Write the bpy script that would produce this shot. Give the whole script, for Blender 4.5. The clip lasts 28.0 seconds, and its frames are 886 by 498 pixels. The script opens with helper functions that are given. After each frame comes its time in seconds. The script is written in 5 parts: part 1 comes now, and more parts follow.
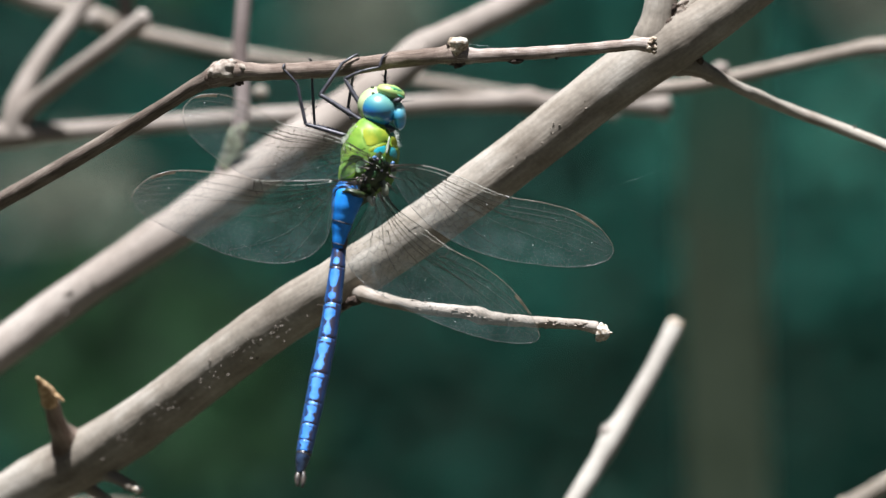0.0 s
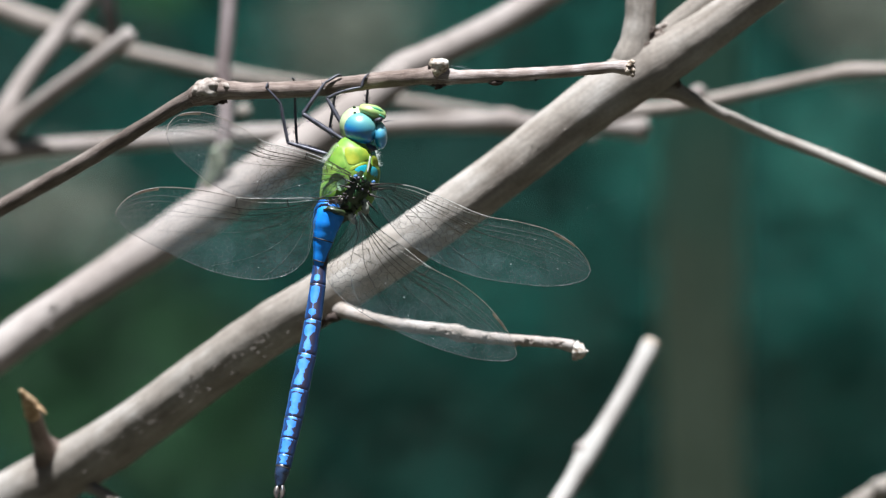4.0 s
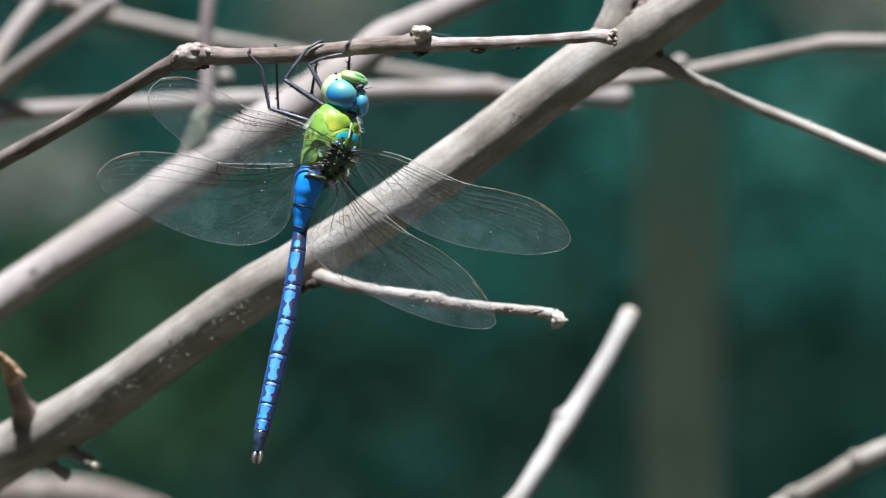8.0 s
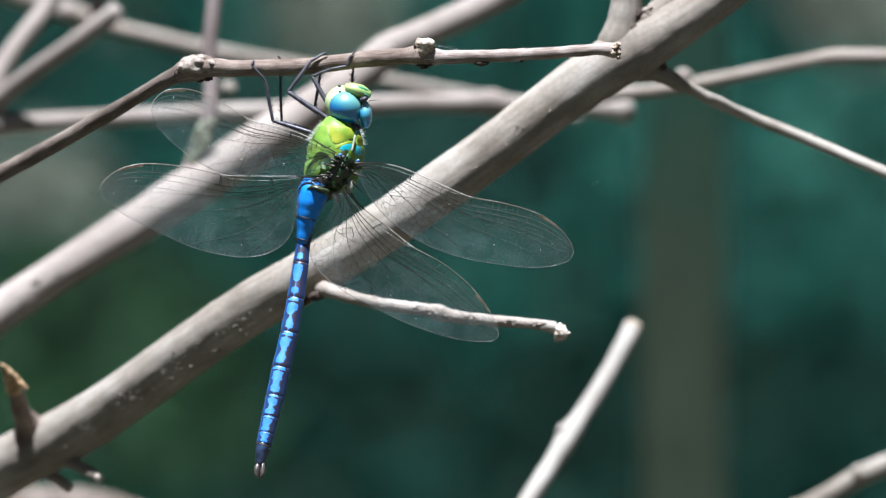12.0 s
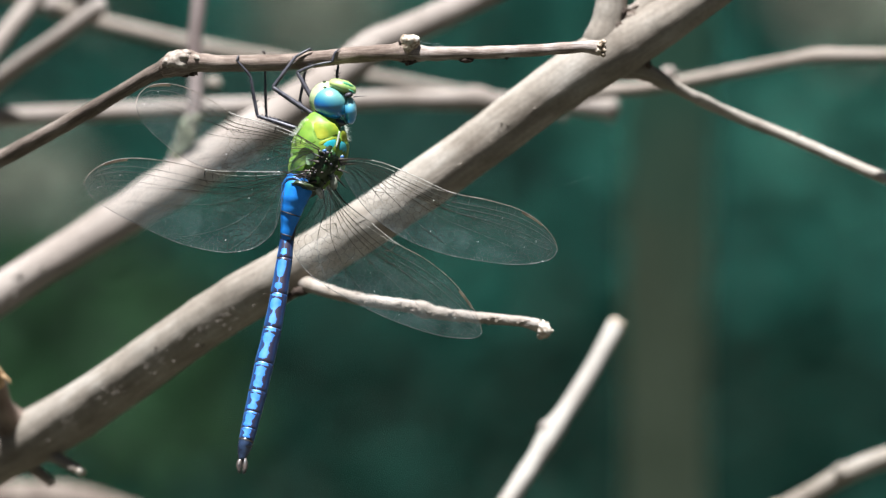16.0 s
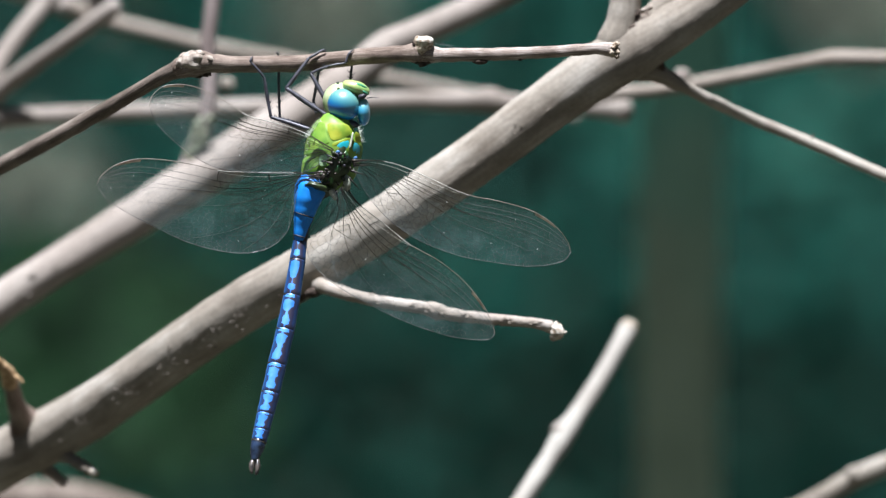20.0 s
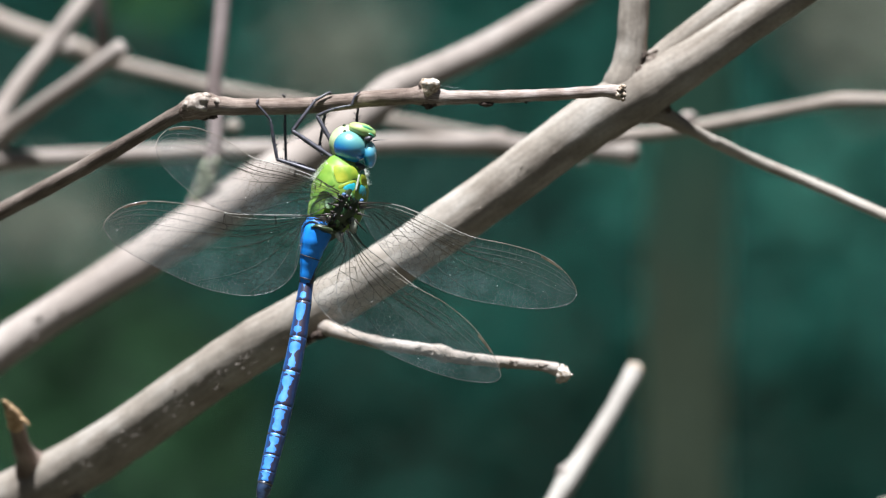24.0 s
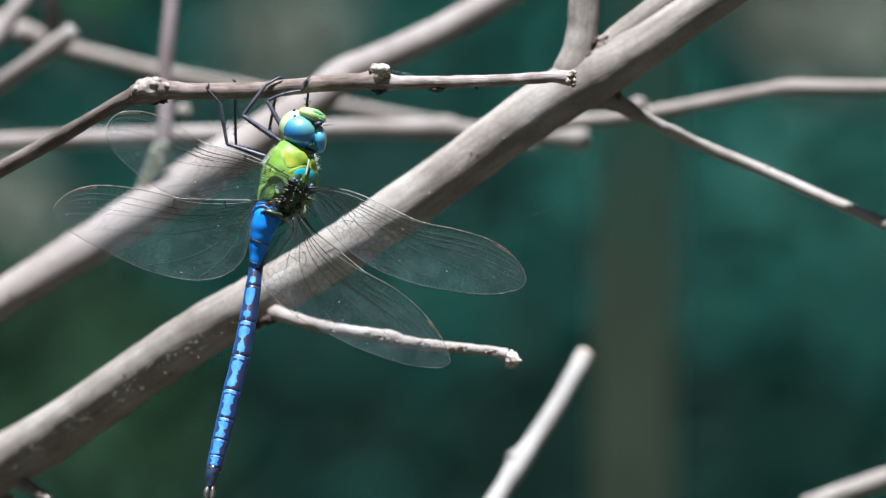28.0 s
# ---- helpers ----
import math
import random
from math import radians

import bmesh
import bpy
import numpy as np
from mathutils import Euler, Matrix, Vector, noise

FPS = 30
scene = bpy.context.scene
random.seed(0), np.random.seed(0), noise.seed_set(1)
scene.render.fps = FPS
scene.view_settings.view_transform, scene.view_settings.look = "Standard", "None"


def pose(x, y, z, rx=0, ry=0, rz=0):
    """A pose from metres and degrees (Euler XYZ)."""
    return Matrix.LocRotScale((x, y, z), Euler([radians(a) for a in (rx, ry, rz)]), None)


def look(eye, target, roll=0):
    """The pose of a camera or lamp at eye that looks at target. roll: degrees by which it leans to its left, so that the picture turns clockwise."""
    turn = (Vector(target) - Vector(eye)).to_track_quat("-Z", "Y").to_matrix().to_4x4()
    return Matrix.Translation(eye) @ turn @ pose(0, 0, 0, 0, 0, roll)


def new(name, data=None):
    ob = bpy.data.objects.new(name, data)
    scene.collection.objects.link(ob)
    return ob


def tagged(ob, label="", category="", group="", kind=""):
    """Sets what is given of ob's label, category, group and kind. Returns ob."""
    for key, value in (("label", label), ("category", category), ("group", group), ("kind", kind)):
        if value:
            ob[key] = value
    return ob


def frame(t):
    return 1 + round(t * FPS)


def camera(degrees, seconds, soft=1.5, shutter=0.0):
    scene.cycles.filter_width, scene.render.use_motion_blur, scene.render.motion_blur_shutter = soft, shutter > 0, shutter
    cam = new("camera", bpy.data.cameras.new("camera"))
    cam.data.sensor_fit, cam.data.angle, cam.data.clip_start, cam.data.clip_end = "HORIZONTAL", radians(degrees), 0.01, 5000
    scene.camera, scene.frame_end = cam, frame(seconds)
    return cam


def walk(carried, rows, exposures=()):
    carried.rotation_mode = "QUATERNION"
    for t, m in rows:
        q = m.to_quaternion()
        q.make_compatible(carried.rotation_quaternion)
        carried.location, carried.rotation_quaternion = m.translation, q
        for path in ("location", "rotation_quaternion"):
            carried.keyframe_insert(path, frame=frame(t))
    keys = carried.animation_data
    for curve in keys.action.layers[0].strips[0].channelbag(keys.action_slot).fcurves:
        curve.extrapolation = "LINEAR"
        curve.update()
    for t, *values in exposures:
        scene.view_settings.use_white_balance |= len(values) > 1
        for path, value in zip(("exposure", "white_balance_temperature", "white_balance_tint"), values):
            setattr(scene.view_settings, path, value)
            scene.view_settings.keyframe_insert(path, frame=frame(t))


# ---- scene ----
from mathutils import geometry

# Plan sheet: u to the right and v down in tenths of a millimetre on the upright plane of the dragonfly,
# b in millimetres behind that plane. The lens stands EYE metres before the sheet's middle (784, 441).
SHEET, MID_U, MID_V, HEIGHT = 0.0001, 784.0, 441.0, 1.4
LENS = 6.0
EYE = MID_U * SHEET / math.tan(radians(LENS / 2))

cam = camera(LENS, 28.0, soft=1.3)
cam.data.dof.use_dof = True
cam.data.dof.focus_distance = EYE * 1.014 - 0.011
cam.data.dof.aperture_fstop = 16.5

# seconds, aim in millimetres (right, up), distance as a share of EYE, lean in degrees
PATH = [
    (0.0, 0.00, 0.00, 1.0000, 0.00),
    (0.5, 0.85, 0.32, 1.0129, 0.02),
    (1.0, 1.21, 1.63, 1.0140, 0.17),
    (1.5, 1.78, 2.66, 1.0140, 0.28),
    (2.0, 2.80, 3.31, 1.0140, 0.39),
    (2.5, 4.07, 3.46, 1.0140, 0.44),
    (4.5, 3.74, 3.06, 1.0140, 0.61),
    (5.0, 4.59, 1.57, 1.0140, 0.66),
    (5.5, 5.69, 0.83, 1.0140, 0.69),
    (6.0, 6.20, 0.83, 1.0140, 0.72),
    (6.5, 5.36, 0.64, 1.0140, 0.87),
    (7.0, 4.65, -0.54, 1.0140, 0.96),
    (7.5, 5.35, -2.02, 1.0140, 0.99),
    (8.0, 7.33, -2.50, 1.0140, 1.12),
    (8.5, 8.99, -2.40, 1.0140, 1.12),
    (9.0, 9.71, -2.58, 1.0140, 1.16),
    (9.5, 10.23, -3.13, 1.0140, 1.19),
    (10.0, 11.25, -3.41, 1.0140, 1.24),
    (10.5, 11.96, -2.83, 1.0140, 1.31),
    (11.0, 11.29, -1.68, 1.0140, 1.24),
    (11.5, 9.22, -0.75, 1.0140, 1.27),
    (12.0, 6.74, -0.24, 1.0140, 1.30),
    (12.5, 5.42, 0.30, 1.0140, 1.35),
    (14.5, 7.94, -0.26, 1.0140, 1.53),
    (15.0, 8.63, -1.27, 1.0140, 1.61),
    (15.5, 9.35, -1.43, 1.0140, 1.63),
    (16.0, 9.67, -0.78, 1.0140, 1.68),
    (16.5, 9.48, -0.21, 1.0140, 1.65),
    (17.0, 9.21, 0.14, 1.0140, 1.71),
    (17.5, 9.10, 0.40, 1.0140, 1.73),
    (18.0, 8.73, 0.62, 1.0140, 1.74),
    (18.5, 7.87, 0.80, 1.0140, 1.79),
    (19.0, 7.26, 0.63, 1.0140, 1.82),
    (19.5, 7.37, -0.04, 1.0140, 1.87),
    (20.0, 7.31, -0.60, 1.0140, 1.83),
    (20.5, 6.84, -0.17, 1.0140, 1.80),
    (21.0, 5.80, 1.57, 1.0140, 1.78),
    (21.5, 4.32, 4.62, 1.0140, 1.82),
    (23.5, 5.60, 7.93, 1.0140, 1.84),
    (24.0, 5.96, 6.98, 1.0140, 1.85),
    (24.5, 6.62, 5.52, 1.0140, 1.90),
    (25.0, 7.31, 4.30, 1.0140, 1.95),
    (25.5, 8.15, 3.39, 1.0140, 1.97),
    (26.0, 9.92, 2.99, 1.0140, 2.06),
    (26.5, 12.40, 3.10, 1.0140, 2.07),
    (27.0, 14.37, 3.46, 1.0140, 2.06),
    (27.5, 15.34, 4.20, 1.0140, 2.09),
    (28.0, 15.08, 4.65, 1.0140, 2.04),
]
walk(cam, [(t, look((0, -EYE * far, HEIGHT), (x / 1000, 0, HEIGHT + z / 1000), lean)) for t, x, z, far, lean in PATH],
     exposures=[(0.0, 1.20, 5960, 10.5), (2.0, 1.21, 5800, 10.5), (5.0, 1.26, 5620, 10.5), (7.0, 1.24, 5530, 10.5), (9.0, 1.34, 5600, 11), (11.0, 1.43, 5620, 11), (12.0, 1.38, 5600, 11), (15.0, 1.40, 5880, 10.5),
                (16.0, 1.41, 5960, 10.5), (17.0, 1.33, 5900, 10.5), (19.0, 1.27, 5780, 10.5), (21.0, 1.25, 5720, 10.5), (24.0, 1.32, 5820, 10.5), (25.0, 1.22, 5740, 11), (26.0, 1.19, 5600, 11.5), (27.0, 1.27, 5520, 12), (28.0, 1.28, 5520, 12)])

# ---- world and sun ----
SUN_WAY = Vector((-0.12, -0.25, 0.96)).normalized()
world = bpy.data.worlds.new("world")
scene.world = world
world.use_nodes = True
wn = world.node_tree
sky = wn.nodes.new("ShaderNodeTexSky")
sky.sky_type = "NISHITA"
sky.sun_disc = False
sky.sun_elevation = math.asin(SUN_WAY.z)
sky.sun_rotation = math.atan2(SUN_WAY.x, SUN_WAY.y)
wn.links.new(sky.outputs[0], wn.nodes["Background"].inputs[0])
wn.nodes["Background"].inputs[1].default_value = 0.0085
sun = new("sun", bpy.data.lights.new("sun", "SUN"))
sun.data.energy = 5.2
sun.data.angle = radians(0.53)
sun.data.color = (1.0, 0.97, 0.93)
sun.matrix_world = look((0, 0, 0), -SUN_WAY) @ Matrix.Identity(4)
sun.location = (-0.6, -0.9, 4.6)


# ---- small tools ----
def at(u, v, b=0.0):
    """A place of the plan sheet in the world."""
    b /= 1000
    k = (EYE + b) / EYE
    return Vector(((u - MID_U) * SHEET * k, b, HEIGHT - (v - MID_V) * SHEET * k))


def sheet(x, y, z):
    """The sheet's numbers of a place in the world."""
    k = (EYE + y) / EYE
    return (MID_U + x / SHEET / k, MID_V - (z - HEIGHT) / SHEET / k, y * 1000)


ORIGIN = {}


def thing(name, place, label, category, group=""):
    ob = new(name)
    ob.location = place
    ORIGIN[ob.name] = Vector(place)
    return tagged(ob, label, category, group)


def part(name, bm, material, parent, label="", smooth=True, kind=""):
    """Links a bmesh in world places as one mesh under a thing or a part."""
    o = ORIGIN[parent.name]
    bmesh.ops.translate(bm, verts=bm.verts, vec=-o)
    me = bpy.data.meshes.new(name)
    bm.to_mesh(me)
    bm.free()
    if smooth:
        me.polygons.foreach_set("use_smooth", [True] * len(me.polygons))
    for m in material if isinstance(material, (list, tuple)) else (material,):
        me.materials.append(m)
    ob = new(name, me)
    ob.parent = parent
    ORIGIN[ob.name] = o
    return tagged(ob, label, kind=kind)


def raw(name, verts, faces, material, parent, label="", smooth=False, kind=""):
    """As part, from plain vertices and faces."""
    o = ORIGIN[parent.name]
    me = bpy.data.meshes.new(name)
    me.from_pydata([tuple(Vector(p) - o) for p in verts], [], faces)
    if smooth:
        me.polygons.foreach_set("use_smooth", [True] * len(me.polygons))
    me.materials.append(material)
    ob = new(name, me)
    ob.parent = parent
    ORIGIN[ob.name] = o
    return tagged(ob, label, kind=kind)


def spline(rows, step, most=80):
    """A smooth line through rows of numbers whose first three are a place in metres."""
    p = np.array(rows, float)
    p = np.vstack([2 * p[0] - p[1], p, 2 * p[-1] - p[-2]])
    out = []
    for i in range(1, len(p) - 2):
        a, b, c, d = p[i - 1], p[i], p[i + 1], p[i + 2]
        e, f, g = (max(np.linalg.norm((y - x)[:3]), 1e-9) ** 0.5 for x, y in ((a, b), (b, c), (c, d)))
        m = f * ((b - a) / e - (c - a) / (e + f) + (c - b) / f)
        w = f * ((c - b) / f - (d - b) / (f + g) + (d - c) / g)
        n = int(min(most, max(2, np.linalg.norm(c[:3] - b[:3]) / step)))
        for t in np.arange(n) / n:
            q = (2 * t ** 3 - 3 * t * t + 1) * b + (t ** 3 - 2 * t * t + t) * m + (3 * t * t - 2 * t ** 3) * c + (t ** 3 - t * t) * w
            q[3:] = b[3:] + (c[3:] - b[3:]) * (t * t * (3 - 2 * t))
            out.append(q)
    out.append(p[-2])
    return np.array(out)


def loft(rows, sides=14, step=0.0012, rough=0.05, grain=0.006, seed=0.0, deep=1.0, fluted=0.0, cut=False):
    """A limb along rows of (u, v, b, radius): uneven rings, with the way along and round it as its UV."""
    pts = []
    for u, v, b, r in rows:
        p = at(u, v, b)
        pts.append((*p, r * SHEET * (EYE + b / 1000) / EYE))
    q = spline(pts, step)
    bm = bmesh.new()
    uvl = bm.loops.layers.uv.new("UVMap")
    n = len(q)
    rings, run, side = [], [0.0], None
    for i in range(n):
        tan = Vector(q[min(i + 1, n - 1)][:3]) - Vector(q[max(i - 1, 0)][:3])
        tan.normalize()
        front = Vector((0, -1, 0)) if side is None else side
        front = (front - tan * front.dot(tan))
        if front.length < 1e-4:
            front = Vector((1, 0, 0)) - tan * tan.x
        front.normalize()
        side = front
        over = tan.cross(front)
        c = Vector(q[i][:3])
        if i:
            run.append(run[-1] + (c - Vector(q[i - 1][:3])).length)
        ring = []
        for j in range(sides):
            a = math.tau * j / sides + math.pi
            way = front * (math.cos(a) * deep) + over * math.sin(a)
            r = q[i][3]
            if rough:
                s = c * (1 / grain) + way * 0.9 + Vector((seed, seed * 1.7, 0))
                r *= 1 + rough * noise.noise(s) + 0.45 * rough * noise.noise(s * 3.1)
            if fluted:
                r *= 1 + fluted * math.sin(a * 5 + 40 * run[-1] + seed) * 0.5
            ring.append(bm.verts.new(c + way * r))
        rings.append(ring)
    for i in range(n - 1):
        for j in range(sides):
            k = (j + 1) % sides
            f = bm.faces.new((rings[i][j], rings[i][k], rings[i + 1][k], rings[i + 1][j]))
            for loop, (x, y) in zip(f.loops, ((i, j), (i, j + 1), (i + 1, j + 1), (i + 1, j))):
                loop[uvl].uv = (run[x] * 100, y / sides)
    for ring, i, flip in ((rings[0], 0, True), (rings[-1], n - 1, False)):
        tan = Vector(q[-1][:3]) - Vector(q[-2][:3]) if i else Vector(q[0][:3]) - Vector(q[1][:3])
        hub = bm.verts.new(Vector(q[i][:3]) + tan.normalized() * q[i][3] * (0.12 if cut else 0.5))
        for j in range(sides):
            k = (j + 1) % sides
            f = bm.faces.new((hub, ring[k], ring[j]) if flip else (hub, ring[j], ring[k]))
            for loop in f.loops:
                loop[uvl].uv = (run[i] * 100, j / sides)
    bmesh.ops.recalc_face_normals(bm, faces=bm.faces)
    return bm


def lump(u, v, b, ru, rv, rb, turn=0.0, rough=0.0, seed=0.0, detail=2, grain=0.5, bm=None):
    """An uneven ellipsoid on the sheet; turn is counter-clockwise on the sheet, in degrees."""
    bm = bm or bmesh.new()
    made = bmesh.ops.create_icosphere(bm, subdivisions=detail, radius=1.0)["verts"]
    k = SHEET * (EYE + b / 1000) / EYE
    m = Matrix.Translation(at(u, v, b)) @ Matrix.Rotation(radians(-turn), 4, "Y") @ Matrix.Diagonal((ru * k, rb * k, rv * k, 1))
    for w in made:
        w.co = w.co * (1 + rough * noise.noise(w.co / grain + Vector((seed, 3.3 * seed, 0))))
        w.co = m @ w.co
    return bm


# ---- materials ----
def material(name):
    m = bpy.data.materials.new(name)
    m.use_nodes = True
    return m, m.node_tree.nodes, m.node_tree.links, m.node_tree.nodes["Principled BSDF"]


def ramp(nodes, stops):
    r = nodes.new("ShaderNodeValToRGB")
    e = r.color_ramp.elements
    while len(e) < len(stops):
        e.new(0.5)
    for x, (p, c) in zip(e, stops):
        x.position, x.color = p, (*c, 1)
    return r


def bark(name, dark, mid, pale, rough=0.85, size=1.0, lift=0.5, fibre=1.0):
    """Dry bark: long fibres and cracks along the limb, weathered patches, fine grain."""
    m, N, L, P = material(name)
    uv = N.new("ShaderNodeUVMap")
    co = N.new("ShaderNodeTexCoord")

    def tex(scale, detail, along=None):
        n = N.new("ShaderNodeTexNoise")
        n.inputs["Scale"].default_value = scale
        n.inputs["Detail"].default_value = detail
        if along:
            mp = N.new("ShaderNodeMapping")
            mp.inputs["Scale"].default_value = (along[0] / size, along[1] / size, 1)
            L.new(uv.outputs[0], mp.inputs[0])
            L.new(mp.outputs[0], n.inputs["Vector"])
        else:
            L.new(co.outputs["Object"], n.inputs["Vector"])
        return n.outputs[0]

    def combine(op, x, y, z=None):
        k = N.new("ShaderNodeMath")
        k.operation = op
        for i, q in enumerate((x, y, z)):
            if isinstance(q, (int, float)):
                k.inputs[i].default_value = q
            elif q is not None:
                L.new(q, k.inputs[i])
        return k.outputs[0]

    streak = tex(2.2, 6, (0.5, 9.0))
    crack = tex(3.0, 3, (0.35, 26.0))
    patch = tex(70 / size, 4)
    fine = tex(1300 / size, 3)
    tone = combine("MULTIPLY_ADD", streak, 0.3 + 0.2 * fibre, combine("MULTIPLY", patch, 0.7 - 0.2 * fibre))
    tone = combine("MULTIPLY_ADD", combine("SUBTRACT", crack, 0.5), 0.25 * fibre, tone)
    r = ramp(N, ((0.36, dark), (0.50, mid), (0.64, pale)))
    L.new(tone, r.inputs[0])
    mix = N.new("ShaderNodeMix")
    mix.data_type, mix.blend_type = "RGBA", "OVERLAY"
    mix.inputs[0].default_value = 0.3
    L.new(r.outputs[0], mix.inputs["A"])
    L.new(fine, mix.inputs["B"])
    L.new(mix.outputs["Result"], P.inputs["Base Color"])
    P.inputs["Roughness"].default_value = rough
    P.inputs["Specular IOR Level"].default_value = 0.25
    height = combine("MULTIPLY_ADD", crack, 0.6 * fibre, combine("MULTIPLY_ADD", fine, 0.25, streak))
    bump = N.new("ShaderNodeBump")
    bump.inputs["Strength"].default_value = lift
    bump.inputs["Distance"].default_value = 0.00016 * size
    L.new(height, bump.inputs["Height"])
    L.new(bump.outputs[0], P.inputs["Normal"])
    return m


def plain(name, a, b, scale, rough=0.5, spec=0.5, coat=0.0, metal=0.0, lift=0.0):
    """Two tones of one colour by noise at a real scale."""
    m, N, L, P = material(name)
    co = N.new("ShaderNodeTexCoord")
    n = N.new("ShaderNodeTexNoise")
    n.inputs["Scale"].default_value = scale
    n.inputs["Detail"].default_value = 5
    L.new(co.outputs["Object"], n.inputs["Vector"])
    r = ramp(N, ((0.36, a), (0.62, b)))
    L.new(n.outputs[0], r.inputs[0])
    L.new(r.outputs[0], P.inputs["Base Color"])
    P.inputs["Roughness"].default_value = rough
    P.inputs["Specular IOR Level"].default_value = spec
    P.inputs["Coat Weight"].default_value = coat
    P.inputs["Coat Roughness"].default_value = 0.2
    P.inputs["Metallic"].default_value = metal
    if lift:
        bump = N.new("ShaderNodeBump")
        bump.inputs["Strength"].default_value = lift
        bump.inputs["Distance"].default_value = 0.0003
        L.new(n.outputs[0], bump.inputs["Height"])
        L.new(bump.outputs[0], P.inputs["Normal"])
    return m


def leaf(name, a, b, c):
    """Leaves, each in a tone of its own, that let some light through."""
    m, N, L, P = material(name)
    g = N.new("ShaderNodeNewGeometry")
    r = ramp(N, ((0.0, a), (0.55, b), (1.0, c)))
    L.new(g.outputs["Random Per Island"], r.inputs[0])
    L.new(r.outputs[0], P.inputs["Base Color"])
    P.inputs["Roughness"].default_value = 0.7
    P.inputs["Specular IOR Level"].default_value = 0.1
    t = N.new("ShaderNodeBsdfTranslucent")
    L.new(r.outputs[0], t.inputs[0])
    mix = N.new("ShaderNodeMixShader")
    mix.inputs[0].default_value = 0.25
    L.new(P.outputs[0], mix.inputs[1])
    L.new(t.outputs[0], mix.inputs[2])
    L.new(mix.outputs[0], N["Material Output"].inputs[0])
    return m


GREY_BARK = bark("grey_bark", (0.165, 0.136, 0.106), (0.253, 0.218, 0.176), (0.355, 0.319, 0.272), lift=0.9, fibre=0.35)
PALE_BARK = bark("pale_bark", (0.216, 0.18, 0.149), (0.274, 0.233, 0.199), (0.334, 0.293, 0.255), fibre=0.35)
DULL_BARK = bark("dull_bark", (0.196, 0.162, 0.126), (0.274, 0.23, 0.189), (0.343, 0.294, 0.247), lift=0.4)
TAN_BARK = bark("tan_bark", (0.253, 0.21, 0.164), (0.347, 0.3, 0.254), (0.433, 0.388, 0.339), size=0.6, lift=0.8, fibre=0.6)
STICK_BARK = bark("stick_bark", (0.253, 0.223, 0.189), (0.316, 0.287, 0.249), (0.378, 0.35, 0.306), fibre=0.35)
TWIG_BARK = bark("twig_bark", (0.0888, 0.0616, 0.0465), (0.186, 0.14, 0.111), (0.32, 0.254, 0.207), size=0.5, lift=0.9)
RED_STICK = bark("red_stick_bark", (0.19, 0.148, 0.118), (0.34, 0.298, 0.247), (0.49, 0.454, 0.388), size=0.7, lift=0.7)
DARK_TWIG = bark("dark_twig_bark", (0.078, 0.0585, 0.0457), (0.152, 0.12, 0.0959), (0.257, 0.212, 0.174), size=0.6, lift=0.8)
SPLINTER = plain("splintered_wood", (0.20, 0.14, 0.09), (0.58, 0.48, 0.37), 1500, 0.9, 0.2, lift=0.9)
FIBRE_BARK = bark("fibre_bark", (0.085, 0.06, 0.0469), (0.27, 0.212, 0.174), (0.52, 0.45, 0.403), size=0.45, lift=1.0)
RED_BARK = bark("red_bark", (0.14, 0.106, 0.095), (0.22, 0.18, 0.165), (0.31, 0.264, 0.245), fibre=0.5)
CUT_WOOD = plain("cut_wood", (0.33, 0.25, 0.175), (0.74, 0.68, 0.59), 1400, 0.9, 0.2, lift=0.8)
NODE_WOOD = plain("node_wood", (0.19, 0.15, 0.118), (0.41, 0.352, 0.295), 900, 0.9, 0.2, lift=0.9)
CORK = plain("cork_pores", (0.09, 0.074, 0.058), (0.17, 0.145, 0.12), 900, 0.9, 0.2, lift=0.6)
LICHEN = plain("lichen", (0.17, 0.185, 0.125), (0.29, 0.30, 0.215), 700, 0.95, 0.1, lift=0.5)
BUD = plain("dry_bud", (0.22, 0.13, 0.06), (0.52, 0.36, 0.20), 900, 0.8, 0.2, lift=0.5)
DARK_SCAR = plain("dark_scar", (0.02, 0.015, 0.012), (0.09, 0.065, 0.05), 1200, 0.9, 0.2, lift=0.7)
TRUNK_BARK = bark("trunk_bark", (0.309, 0.383, 0.252), (0.383, 0.467, 0.311), (0.457, 0.537, 0.365), size=4.0)


def fade_over(m, low, high, tone):
    """Puts a trunk's fade into its bark colour: a green tone that thickens between two heights, ragged by noise."""
    N, L = m.node_tree.nodes, m.node_tree.links
    P = N["Principled BSDF"]
    old = P.inputs["Base Color"].links[0].from_socket
    g = N.new("ShaderNodeNewGeometry")
    x = N.new("ShaderNodeSeparateXYZ")
    n = N.new("ShaderNodeTexNoise")
    n.inputs["Scale"].default_value = 60
    add = N.new("ShaderNodeMath")
    add.operation = "MULTIPLY_ADD"
    add.inputs[1].default_value = 0.05
    mr = N.new("ShaderNodeMapRange")
    mr.inputs["From Min"].default_value = low + 0.025
    mr.inputs["From Max"].default_value = high + 0.025
    mix = N.new("ShaderNodeMix")
    mix.data_type = "RGBA"
    mix.inputs["B"].default_value = (*tone, 1)
    L.new(g.outputs["Position"], x.inputs[0])
    L.new(g.outputs["Position"], n.inputs["Vector"])
    L.new(n.outputs[0], add.inputs[0])
    L.new(x.outputs[2], add.inputs[2])
    L.new(add.outputs[0], mr.inputs[0])
    L.new(mr.outputs[0], mix.inputs[0])
    L.new(old, mix.inputs["A"])
    L.new(mix.outputs["Result"], P.inputs["Base Color"])


